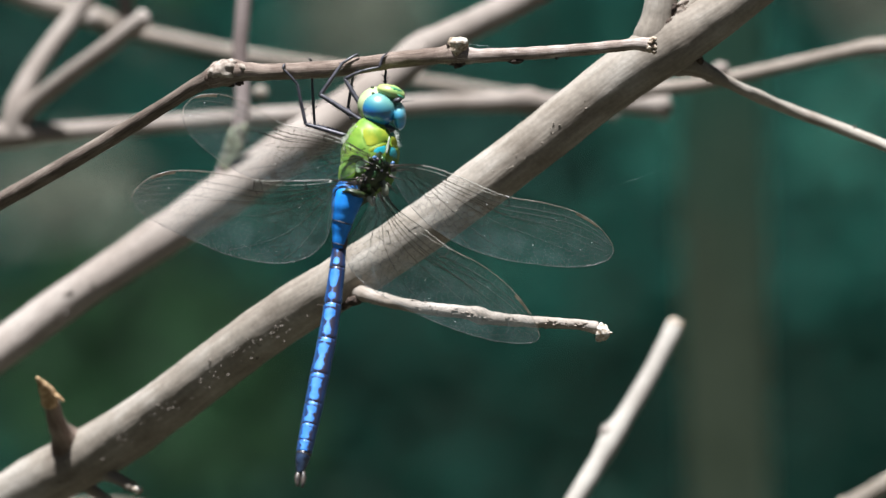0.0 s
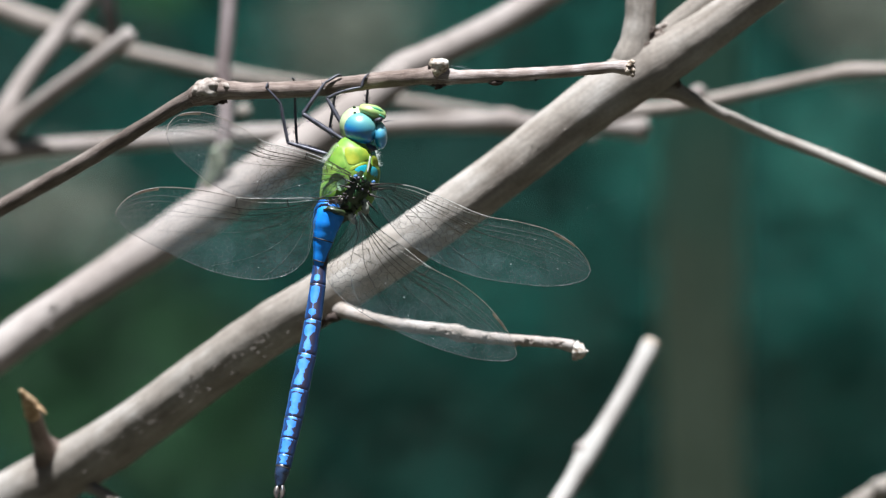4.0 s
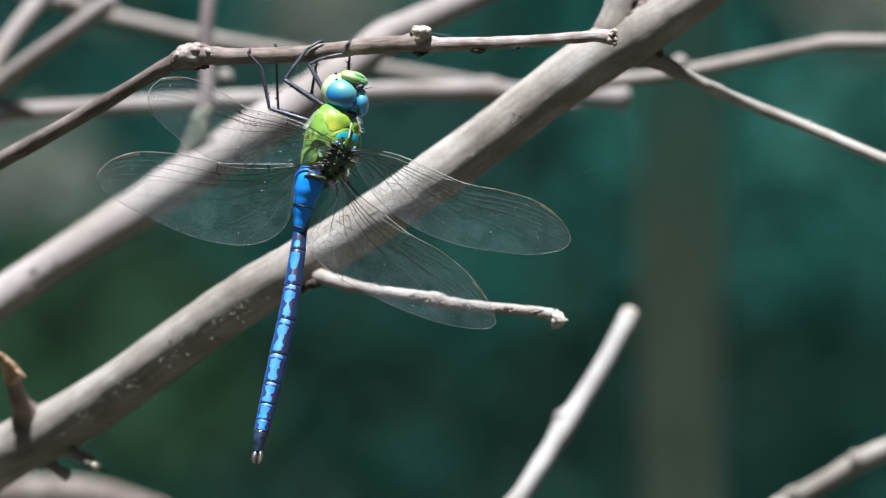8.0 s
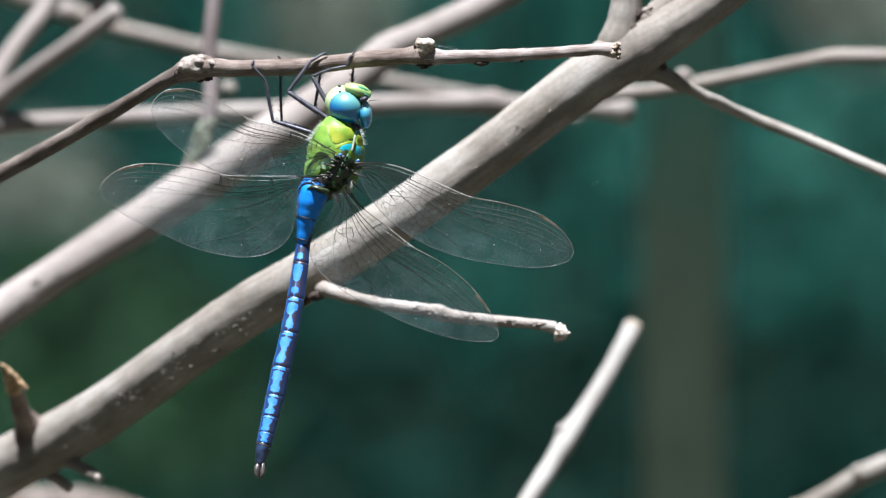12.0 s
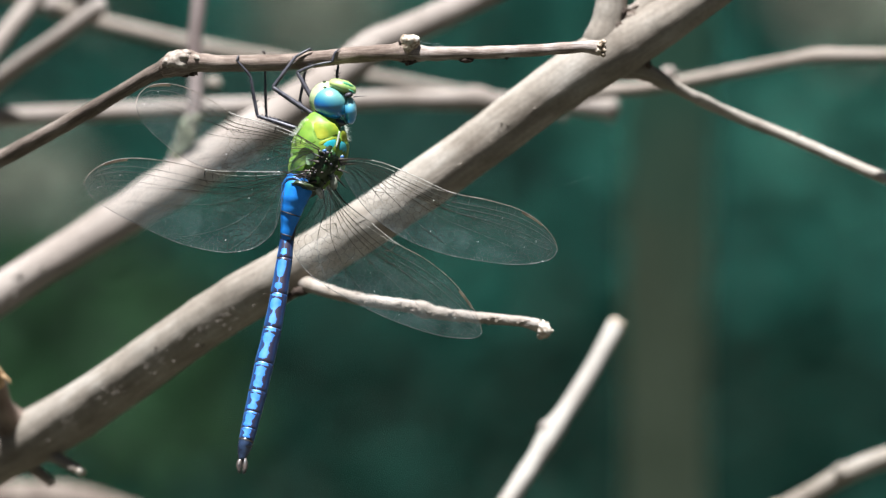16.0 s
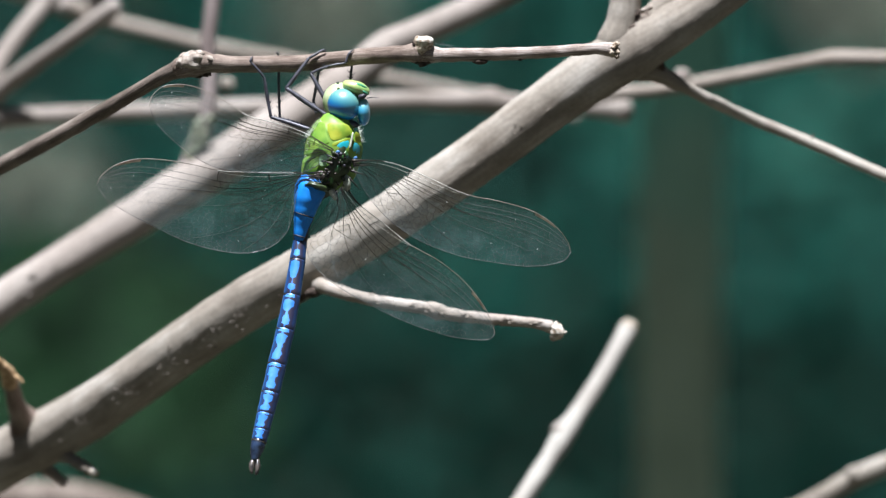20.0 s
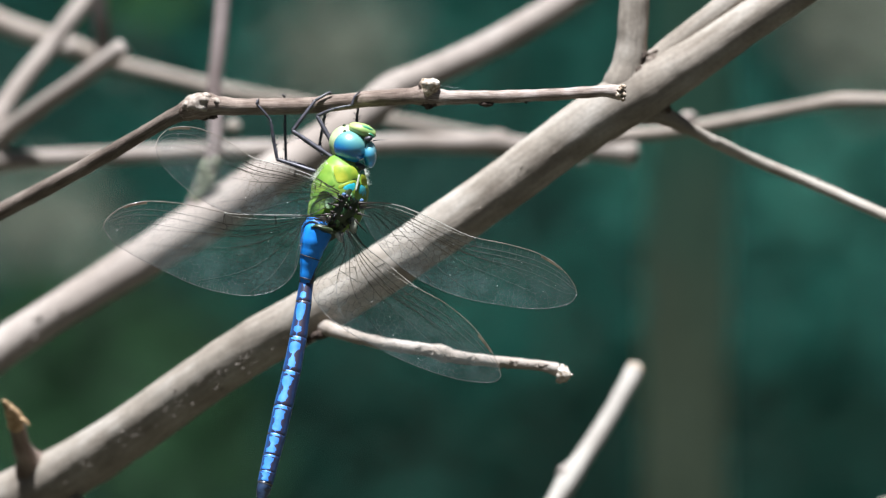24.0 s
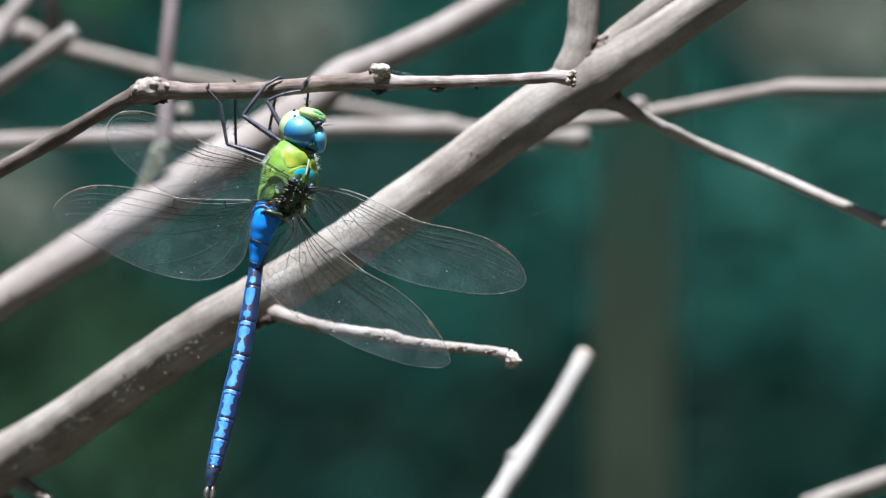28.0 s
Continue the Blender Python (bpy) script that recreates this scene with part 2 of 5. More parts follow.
# the upper trunk's dimming into the growth behind, put in as bark colour
fade_over(TRUNK_BARK, 1.385, 1.445, (0.21, 0.46, 0.32))
# bright and dark areas of the bank are put into these leaf colours
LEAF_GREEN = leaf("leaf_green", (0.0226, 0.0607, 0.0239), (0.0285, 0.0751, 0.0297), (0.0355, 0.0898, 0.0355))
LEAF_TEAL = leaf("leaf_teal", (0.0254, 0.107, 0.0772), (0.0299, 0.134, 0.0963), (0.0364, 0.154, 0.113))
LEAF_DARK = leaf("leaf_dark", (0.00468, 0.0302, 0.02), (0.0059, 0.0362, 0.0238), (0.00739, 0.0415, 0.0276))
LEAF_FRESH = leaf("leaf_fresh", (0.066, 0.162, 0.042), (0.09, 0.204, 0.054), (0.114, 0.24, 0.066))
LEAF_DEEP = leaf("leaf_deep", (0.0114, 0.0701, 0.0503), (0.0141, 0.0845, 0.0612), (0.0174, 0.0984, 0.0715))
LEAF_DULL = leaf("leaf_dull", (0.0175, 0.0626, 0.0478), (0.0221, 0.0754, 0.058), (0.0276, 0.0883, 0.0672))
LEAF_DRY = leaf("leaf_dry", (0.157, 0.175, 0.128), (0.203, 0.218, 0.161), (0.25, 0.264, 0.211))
HUMUS = plain("dark_humus", (0.009, 0.014, 0.010), (0.022, 0.032, 0.023), 14, 0.95, 0.1)


def ground_material():
    m, N, L, P = material("leaf_litter")
    co = N.new("ShaderNodeTexCoord")
    a = N.new("ShaderNodeTexVoronoi")
    a.inputs["Scale"].default_value = 24
    b = N.new("ShaderNodeTexNoise")
    b.inputs["Scale"].default_value = 1.3
    b.inputs["Detail"].default_value = 6
    for n in (a, b):
        L.new(co.outputs["Object"], n.inputs["Vector"])
    # litter tones darkened for the shade of the surroundings, which nothing casts here
    r1 = ramp(N, ((0.0, (0.016, 0.012, 0.008)), (0.6, (0.036, 0.029, 0.019)), (1.0, (0.064, 0.051, 0.034))))
    r2 = ramp(N, ((0.4, (0.016, 0.032, 0.012)), (0.6, (0.034, 0.029, 0.019))))
    L.new(a.outputs["Color"], r1.inputs[0])
    L.new(b.outputs[0], r2.inputs[0])
    mix = N.new("ShaderNodeMix")
    mix.data_type = "RGBA"
    L.new(b.outputs[0], mix.inputs[0])
    L.new(r1.outputs[0], mix.inputs["A"])
    L.new(r2.outputs[0], mix.inputs["B"])
    L.new(mix.outputs["Result"], P.inputs["Base Color"])
    P.inputs["Roughness"].default_value = 0.95
    bump = N.new("ShaderNodeBump")
    bump.inputs["Strength"].default_value = 0.6
    bump.inputs["Distance"].default_value = 0.026
    L.new(a.outputs["Distance"], bump.inputs["Height"])
    L.new(bump.outputs[0], P.inputs["Normal"])
    return m


# ---- ground ----
def build_ground():
    xs = np.concatenate([[-900, -200, -60, -20], np.linspace(-8, 8, 49), [20, 60, 200, 900]])
    verts, faces, n = [], [], len(xs)
    for y in xs:
        for x in xs:
            near = max(0.0, 1 - max(abs(x), abs(y)) / 9)
            verts.append((x, y, -0.03 + 0.05 * near * noise.noise((x * 0.7, y * 0.7, 4.0))))
    for i in range(n - 1):
        for j in range(n - 1):
            faces.append((i * n + j, i * n + j + 1, (i + 1) * n + j + 1, (i + 1) * n + j))
    me = bpy.data.meshes.new("ground")
    me.from_pydata(verts, [], faces)
    me.polygons.foreach_set("use_smooth", [True] * len(faces))
    me.materials.append(ground_material())
    tagged(new("ground", me), "earth under the shrubs with dry leaf litter, shade put into its colour", "ground", kind="structure")


build_ground()


# ---- branches ----
def foot(x, y):
    return sheet(x, y, -0.04)


def branch_thing(name, base, label):
    return thing(name, Vector((base[0], base[1], 0.0)), label, "branch", "branches of the bare shrub")


def limb(name, rows, bark_kind, parent, label="", **how):
    return part(name, loft(rows, **how), bark_kind, parent, label)


def warts(name, parent, mat, spots, size, seed, girth):
    """Small raised pores scattered round spots (u, v, b of the limb's core, spread, count) of a limb that rises to the right."""
    rnd = random.Random(seed)
    bm = bmesh.new()
    for u, v, b, spread, count in spots:
        for _ in range(int(count * 1.2)):
            s = size * rnd.uniform(0.35, 1.15)
            along, across = rnd.gauss(0, spread * 3.2), max(-girth, min(girth, rnd.gauss(spread * 0.3, spread * 0.75)))
            x, y = u + along * 0.82 + across * 0.57, v - along * 0.57 + across * 0.82
            lump(x, y, b - 0.1 * math.sqrt(max(0.0, girth * girth - across * across)) * 0.985, s * 1.7, s * 1.1, s * 0.5, 35 + rnd.uniform(-30, 30), 0.3, rnd.random() * 9, 1, bm=bm)
    return part(name, bm, mat, parent, "raised pores in the bark", kind="stuff")


def main_branch():
    b = branch_thing("thick_branch", (-0.72, 0.10), "thick pale grey bare branch rising across behind the dragonfly")
    limb("stem", [(*foot(-0.72, 0.10), 95), (-4200, 7600, 134.88, 80), (-1300, 2000, 128, 62), (-400, 1160, 112, 55), (-150, 990, 98, 53), (0, 899, 88, 52), (100, 838, 79, 52), (200, 783, 69.5, 50), (300, 713, 60, 48),
                  (400, 636, 51.5, 47), (500, 563, 45, 47), (600, 501, 39.5, 47), (700, 437, 37.5, 46), (800, 367, 35.8, 46), (900, 292, 34.6, 46), (1000, 213, 33.7, 46), (1100, 135, 33, 48),
                  (1180, 84, 33, 50), (1250, 42, 32.5, 43), (1330, -16, 32, 38), (1480, -125, 31, 35), (1900, -430, 28, 30), (2600, -1100, 22, 12)],
         GREY_BARK, b, sides=40, step=0.0007, rough=0.045, grain=0.009, seed=1.0, fluted=0.008)
    limb("side_twig", [(578, 506, 43, 16), (606, 511, 40.5, 15.5), (638, 519, 35, 13.5), (668, 528, 29.5, 12), (705, 537, 25, 11), (770, 548, 21.5, 11.5), (822, 553, 20.44, 12), (850, 559, 20.44, 15), (875, 564, 20.44, 11.5), (950, 570, 20.44, 10),
                       (1035, 576, 20.44, 9.5), (1056, 581, 20.44, 11)], TAN_BARK, b, "short pale side twig, broken off", step=0.0005, rough=0.17, grain=0.0019, seed=4.0)
    run = spline([(660, 525.5, 31, 12), (705, 537, 25, 11), (770, 548, 21.5, 11.5), (822, 553, 20.44, 12), (850, 559, 20.44, 15), (875, 564, 20.44, 11.5), (950, 570, 20.44, 10), (1035, 576, 20.44, 9.5)], 4.0, 200)
    rnd, bm = random.Random(5), bmesh.new()
    for _ in range(90):
        u, v, deep, r = rnd.choice(run)
        off = max(-0.9, min(0.95, rnd.gauss(0.35, 0.5)))
        lump(u, v + off * r, deep - 0.1 * r * math.sqrt(1 - off * off) * 0.97, rnd.uniform(2.5, 7), rnd.uniform(1.2, 2.6), 1.6, rnd.uniform(-30, 10), 0.4, rnd.random() * 9, 1, bm=bm)
    part("bark_crust", bm, DULL_BARK, b, "flaky brown crust of the side twig", kind="stuff")
    # the shade below the twig's base, put in as dark lumps
    bm = lump(628, 532, 34.5, 17, 9, 8, 15, 0.4, 3.0, 3)
    lump(606, 543, 36.5, 13, 7, 6, 30, 0.4, 6.0, 3, bm=bm)
    part("hollow_shade", bm, DARK_SCAR, b, "dark lumps for the shade under the side twig")
    bm = lump(1066, 588, 20.08, 13, 15, 12, 20, 0.35, 2.0, 3)
    lump(1060, 600, 20.08, 7, 6, 7, 0, 0.3, 4.0, 2, bm=bm)
    lump(1078, 590, 20.08, 6, 3, 4, 10, 0.3, 5.0, 2, bm=bm)
    part("twig_end", bm, CUT_WOOD, b, "whitish frayed end of the twig")
    limb("twig_base", [(1150, 100, 34, 40), (1196, 108, 35, 28), (1225, 116, 37, 20), (1250, 127, 39.5, 14), (1280, 142, 42.5, 11.5), (1308, 156, 45, 10.5), (1330, 166, 46, 10)], GREY_BARK, b, "dark base of the drooping twig", rough=0.1, grain=0.003, seed=7.0)
    limb("right_twig", [(1318, 160, 46, 10.5), (1345, 172, 49.5, 12), (1362, 180, 52, 10.5), (1400, 195, 55, 10.5), (1500, 232, 55.5, 10.5), (1600, 272, 53.5, 10.5), (1800, 354, 47, 10), (2200, 562, 32, 5)],
         RED_STICK, b, "thin drooping grey-brown twig", step=0.0006, rough=0.07, grain=0.003, seed=7.0)
    part("thorn", loft([(1512, 228, 54.8, 2), (1513, 222, 54.6, 1.2), (1514, 219, 54.6, 0.6)], sides=7, step=0.0004, rough=0.1), PALE_BARK, b)
    part("bud_scar", lump(1238, 104, 34.5, 6, 12, 7, 20, 0.4, 1.0, 3), DARK_SCAR, b)
    limb("fork", [(1150, 112, 34, 40), (1160, 66, 33, 40), (1168, 22, 32.5, 30), (1171, -15, 32.5, 28), (1172, -70, 32.7, 27), (1180, -220, 35, 25), (1230, -700, 48, 20), (1290, -1500, 78, 8)], GREY_BARK, b, "upright forked limb", sides=26, step=0.0007, rough=0.07, grain=0.004, seed=9.0)
    limb("twin_limb", [(1180, 64, 35, 28), (1226, 18, 35, 28), (1283, -32, 34.5, 27), (1356, -94, 34, 26), (1700, -400, 33, 20), (2100, -920, 33, 8)], GREY_BARK, b, "second limb beside the main one", sides=20, seed=11.0)
    bm = lump(1200, 26, 30.6, 18, 8, 4, 55, 0.35, 3.0, 4)
    lump(1208, 6, 31.2, 12, 6, 4, 30, 0.35, 8.0, 3, bm=bm)
    part("bark_scar", bm, NODE_WOOD, b, "rough pale brown scar in the fork")
    # no recess is cut: dark-coloured lumps give the hollow's shade
    bm = lump(1180, 46, 29.7, 8, 14, 3.0, -25, 0.4, 2.0, 3)
    lump(1190, 18, 30.3, 6, 12, 3.0, -30, 0.4, 5.0, 3, bm=bm)
    part("scar_hollow_shade", bm, DARK_SCAR, b, "dark lumps for the shaded hollow in the fork's scar")
    limb("spur", [(138, 812, 76.5, 50), (122, 786, 73, 32), (106, 762, 69.5, 19), (97, 738, 66.5, 15.5), (90, 712, 63.5, 15)], TWIG_BARK, b, "short brown broken spur", step=0.0006, rough=0.12, grain=0.002, seed=13.0)
    part("spur_tip", loft([(90, 714, 62.8, 16), (86, 700, 61.5, 15.5), (78, 686, 60, 11), (70, 674, 59, 6), (65, 668, 58.5, 3)], sides=12, step=0.0004, rough=0.25, grain=0.0015, seed=2.0), BUD, b, "pointed split brown tip of the spur")
    part("spur_flake", loft([(94, 698, 61, 6), (104, 703, 60.4, 4), (113, 711, 60, 2)], sides=8, step=0.0004, rough=0.2, grain=0.001), BUD, b)
    limb("lower_spur", [(180, 832, 74, 18), (204, 846, 68, 11), (236, 863, 64, 10)], GREY_BARK, b, step=0.0006, seed=15.0)
    part("lower_spur_tip", lump(243, 867, 63.3, 10, 8, 8, -25, 0.2, 2.0), CUT_WOOD, b)
    limb("under_spur", [(150, 856, 82, 14), (172, 874, 79, 10), (192, 888, 77, 9)], PALE_BARK, b, step=0.0006, seed=16.0)
    for mat, spots in ((CORK, [(150, 812, 74.2, 12, 16), (250, 750, 64.7, 13, 26), (330, 694, 57.4, 13, 34), (400, 640, 51.5, 13, 40)]), (CORK, [(460, 598, 47.4, 13, 44), (520, 556, 43.9, 13, 40), (580, 516, 40.6, 12, 14)]),
                  (GREY_BARK, [(770, 392, 36.3, 13, 8), (840, 338, 35.2, 14, 10), (930, 270, 34.3, 14, 12), (1000, 214, 33.7, 12, 10), (1060, 167, 33.3, 11, 8), (1120, 124, 32.9, 11, 6)])):
        warts("pore_crust", b, mat, [(u, v, b_in, w, n) for u, v, b_in, w, n in spots], 1.9, spots[0][0], 47)
    part("knot", lump(523, 566, 40.2, 10, 8, 4, 30, 0.4, 3.0, 3), PALE_BARK, b)
    return b


def perch_twig():
    b = branch_thing("perch_twig", (-0.62, -0.02), "thin brown woody twig with knobbly nodes, held by the dragonfly")
    limb("lower_stem", [(*foot(-0.62, -0.02), 40), (-3200, 5200, -8, 30), (-900, 1000, 70, 19), (-250, 505, 58, 16), (-60, 392, 41, 15), (0, 357, 35.5, 15), (100, 301, 26.5, 15), (200, 243, 17, 14), (300, 181, 7, 13), (350, 150, 2, 14), (385, 134, 0.3, 18)],
         DARK_TWIG, b, "dark older stem below the node", sides=20, step=0.0005, rough=0.07, grain=0.003, seed=20.0)
    limb("stem", [(368, 141, 0, 17), (376, 138, 0, 20), (396, 130, 0, 24), (416, 128, 0, 23),
                  (436, 127, 0, 17), (460, 128, 0, 15), (500, 127, 0, 14.5), (600, 121, 0, 15), (700, 107, 0, 14.5), (775, 99, 0, 14.5), (796, 97, 0, 18), (806, 97.5, 0, 17), (814, 98, 0, 14)], TWIG_BARK, b, sides=24, step=0.0004, rough=0.09, grain=0.0022, seed=21.0, fluted=0.03)
    limb("outer_stem", [(804, 98, 0, 15), (812, 98, 0, 18), (826, 99, 0, 15.5), (850, 99, 0, 12.5), (950, 94, 0, 11.5), (1050, 86, 0, 10.5), (1120, 79, 0, 10.5), (1140, 79, 0, 12.5), (1152, 80, 0, 13)],
         FIBRE_BARK, b, "tan fibrous outer twig", sides=24, step=0.0004, rough=0.09, grain=0.0022, seed=23.0, fluted=0.03, cut=True)
    bm = lump(398, 125, -0.6, 29, 20, 22, 8, 0.22, 1.0, 4, 0.5)
    lump(379, 129, -1.5, 12, 12, 9, 0, 0.4, 3.0, 3, bm=bm)
    lump(406, 114, -1.2, 13, 8, 9, 20, 0.3, 7.0, 3, bm=bm)
    lump(427, 120, -1.0, 12, 8, 10, -10, 0.35, 5.0, 2, bm=bm)
    part("node", bm, NODE_WOOD, b, "swollen pale node")
    # ragged dark lichen under the node, with the node's shadow in the same dark colour
    bm = lump(422, 147, -0.4, 9, 5, 8, 0, 0.6, 2.0, 3, 0.3)
    lump(410, 150, -0.2, 8, 4, 8, 15, 0.6, 4.0, 3, 0.3, bm=bm)
    lump(388, 148, -0.2, 14, 5, 9, 20, 0.6, 6.0, 3, 0.3, bm=bm)
    part("node_shadow_lichen", bm, DARK_SCAR, b)
    bm = loft([(805, 97, -0.3, 14), (808, 88, -0.5, 16.5), (811, 79, -0.6, 18.5), (813, 72, -0.6, 17.5), (813.6, 69.5, -0.6, 15)], sides=9, step=0.00025, rough=0.16, grain=0.0016, seed=3.0, cut=True)
    bud = part("cut_bud", bm, SPLINTER, b, "pale cut bud on the upper side")
    part("cut_face", lump(812.5, 76.5, -1.5, 15.5, 10.5, 12, 8, 0.18, 5.0, 3), CUT_WOOD, bud, "whitish cut face of the bud")
    bm = bmesh.new()
    for n, (u, v, ru, rv) in enumerate(((796, 91, 4, 9), (799, 102, 4, 9), (803, 112, 7, 5), (812, 116, 8, 4.5), (820, 113, 5, 3.5), (793, 82, 3, 6), (807, 119, 4, 3))):
        lump(u, v, -0.75 if v < 106 else -0.2, ru, rv, 8, 12, 0.5, n * 2.3, 3, bm=bm)
    part("bud_scar", bm, DARK_SCAR, b, "ragged dark collar under the bud")
    bm = lump(913, 109, -0.3, 14, 5, 7, 5, 0.4, 2.0, 2)
    lump(985, 103, -0.3, 4, 3, 4, 0, 0.3, 2.5, 1, bm=bm)
    part("lichen_fleck", bm, DARK_SCAR, b)
    bm = bmesh.new()
    rnd = random.Random(4)
    for i in range(34):
        a = i * 2.4
        r = 12 * math.sqrt((i + 0.5) / 34)
        lump(1153 + rnd.uniform(-5, 5), 80 + r * math.sin(a), -1.15 * r / 12 * math.cos(a) - 0.2, rnd.uniform(4, 7), rnd.uniform(2.5, 5), rnd.uniform(2.5, 5), rnd.uniform(-25, 25), 0.5, i * 1.7, 2, bm=bm)
    part("broken_end", bm, SPLINTER, b, "splintered tan end")
    return b


def rear_branches():
    b = branch_thing("rear_branch", (-0.80, 0.22), "pale grey bare branch, parallel to the thick one")
    limb("stem", [(*foot(-0.80, 0.22), 85), (-4300, 7400, 183, 70), (-900, 1420, 60, 46), (-200, 765, 104, 37.2), (0, 620, 114, 35.3), (100, 544, 119, 34.4), (200, 477, 124, 34.5), (300, 411, 129, 37.5), (400, 343, 134, 41), (500, 274, 139, 41), (600, 205, 144, 38),
                  (700, 130, 149, 31), (745, 90, 151.2, 31), (790, 68, 153.5, 28.5), (850, 38, 156.5, 26.5), (920, 0, 160, 25.5), (1050, -80, 166.5, 25), (1500, -420, 172, 10)], PALE_BARK, b, sides=24, rough=0.06, grain=0.008, seed=31.0)
    part("knot", lump(742, 92, 148, 16, 12, 12, 40, 0.3, 1.0), PALE_BARK, b)
    part("knot", lump(118, 520, 117, 14, 9, 9, 35, 0.35, 4.0), PALE_BARK, b)
    warts("pore_crust", b, CORK, [(150, 511, 121.5, 16, 8), (60, 574, 117, 16, 8), (820, 54, 155, 12, 6)], 3.2, 9, 35)
    limb("upright_twig", [(396, 322, 135.5, 22), (402, 304, 135, 20), (413, 264, 136, 17), (426, 222, 137, 14.5), (430, 165, 138.5, 13.5), (425, 100, 140, 13.5), (429, 40, 141, 14), (434, -40, 142.5, 14), (440, -300, 147, 12), (430, -700, 154, 5)], RED_BARK, b, "upright reddish-brown twig", seed=39.0)
    bm = bmesh.new()
    rnd = random.Random(21)
    for i in range(46):
        t = rnd.random()
        lump(402 + 22 * t + rnd.gauss(0, 8), 296 - 66 * t + rnd.gauss(0, 6), 133.5 - 1.2 * rnd.random(), rnd.uniform(4, 8), rnd.uniform(4, 8), 5, rnd.uniform(0, 180), 0.4, i * 1.3, 2, bm=bm)
    part("lichen", bm, LICHEN, b, "grey-green lichen at the foot of the twig")
    h = branch_thing("crossing_branch", (-1.0, 0.30), "pale bare branch lying level, forked at one end")
    limb("stem", [(*foot(-1.0, 0.30), 60), (-3800, 5200, 231.8, 50), (-900, 700, 189.1, 34), (-150, 262, 183, 28), (20, 240, 183, 24), (90, 236, 183, 17.5), (200, 227, 183, 16.1), (400, 212, 183, 16.1), (500, 206, 183, 16.6), (750, 186, 183, 16.6), (890, 181, 183, 17.5),
                  (932, 178, 183, 23), (965, 183, 183, 17.5), (1080, 184, 183, 15.6), (1150, 188, 183, 18), (1180, 191, 183, 22.5)], PALE_BARK, h, sides=20, rough=0.06, grain=0.008, seed=33.0)
    limb("fork_limb", [(24, 240, 183, 25), (28, 195, 183, 22), (52, 138, 185.4, 18), (90, 82, 189.1, 17), (130, 30, 192.8, 17), (174, -32, 195.2, 17), (400, -330, 219.6, 14)], PALE_BARK, h, sides=18, seed=35.0)
    limb("stub", [(34, 212, 183, 20), (62, 182, 180.6, 17), (114, 140, 175.7, 16), (174, 95, 170.8, 16), (230, 52, 168.4, 16.5), (260, 28, 167.1, 16)], PALE_BARK, h, "short pale stub, cut off", sides=18, seed=37.0, cut=True)
    part("knob", lump(461, 165, 164.7, 14, 14, 13, 0, 0.2, 2.0), GREY_BARK, h)
    d = branch_thing("slanting_branch", (-1.1, 0.42), "dull bare branch slanting down, far back")
    limb("stem", [(*foot(-1.1, 0.42), 60), (-3600, 4200, 317.2, 50), (-1200, 300, 268.4, 36), (-500, -130, 250.1, 26), (-40, -38, 244, 21), (60, 0, 244, 20), (160, 30, 244, 19), (250, 60, 244, 15), (330, 77, 244, 13.5), (430, 97, 244, 12.5), (520, 112, 244, 12),
                  (620, 127, 244, 11.5), (760, 147, 244, 11), (960, 178, 244, 10), (1090, 205, 244, 6)], DULL_BARK, d, sides=18, seed=41.0)
    limb("upright_shoot", [(230, 66, 243, 14), (222, 20, 240, 15), (214, -40, 238, 15), (205, -150, 236, 13), (190, -500, 236, 5)], RED_BARK, d, "short upright reddish shoot", seed=51.0)
    part("knot", lump(165, 34, 241.1, 17, 15, 14, -20, 0.3, 1.0), PALE_BARK, d, "pale swollen knot")
    part("knot", lump(700, 138, 242.8, 13, 12, 10, 0, 0.3, 3.0), GREY_BARK, d)
    r = branch_thing("far_bough", (0.75, 0.25), "thin pale bare branch reaching in from aside")
    limb("stem", [(*foot(0.75, 0.25), 45), (5600, 8000, 231.8, 38), (4300, 2400, 170.8, 30), (2900, 420, 156, 20), (1900, 92, 152, 14), (1620, 81, 150, 13), (1545, 84, 150, 15), (1500, 92, 150, 12.5), (1400, 114, 150, 12), (1300, 137, 150, 12), (1230, 150, 150, 12), (1150, 160, 150, 12.5), (1080, 176, 150, 11)],
         DULL_BARK, r, sides=16, seed=43.0)
    part("knob", lump(1275, 124, 146, 16, 15, 14, 0, 0.25, 3.0), PALE_BARK, r, "pale round knob")
    s = branch_thing("broken_stick", (-0.12, 0.20), "pale bare stick with a knobbly node and a snapped end")
    limb("stem", [(*foot(-0.12, 0.20), 45), (-500, 8000, 183, 40), (640, 1600, 120, 30), (957, 978, 112, 20), (1016, 888, 118, 17), (1056, 822, 123.5, 16.5), (1076, 788, 126, 20), (1088, 766, 128, 21), (1106, 738, 131, 16.5), (1152, 660, 138, 15.5), (1182, 602, 143, 16), (1194, 577, 146, 16.5)],
         STICK_BARK, s, sides=20, rough=0.07, grain=0.006, seed=45.0, cut=True)
    part("node", lump(1074, 764, 126.5, 12, 13, 12, 30, 0.3, 2.0), PALE_BARK, s)
    part("snapped_end", lump(1195, 574, 145.6, 15.5, 10, 15, -28, 0.35, 4.0, 3), SPLINTER, s, "pale brown snapped end")
    w = branch_thing("low_branch", (0.10, 0.30), "grey bare branch low down")
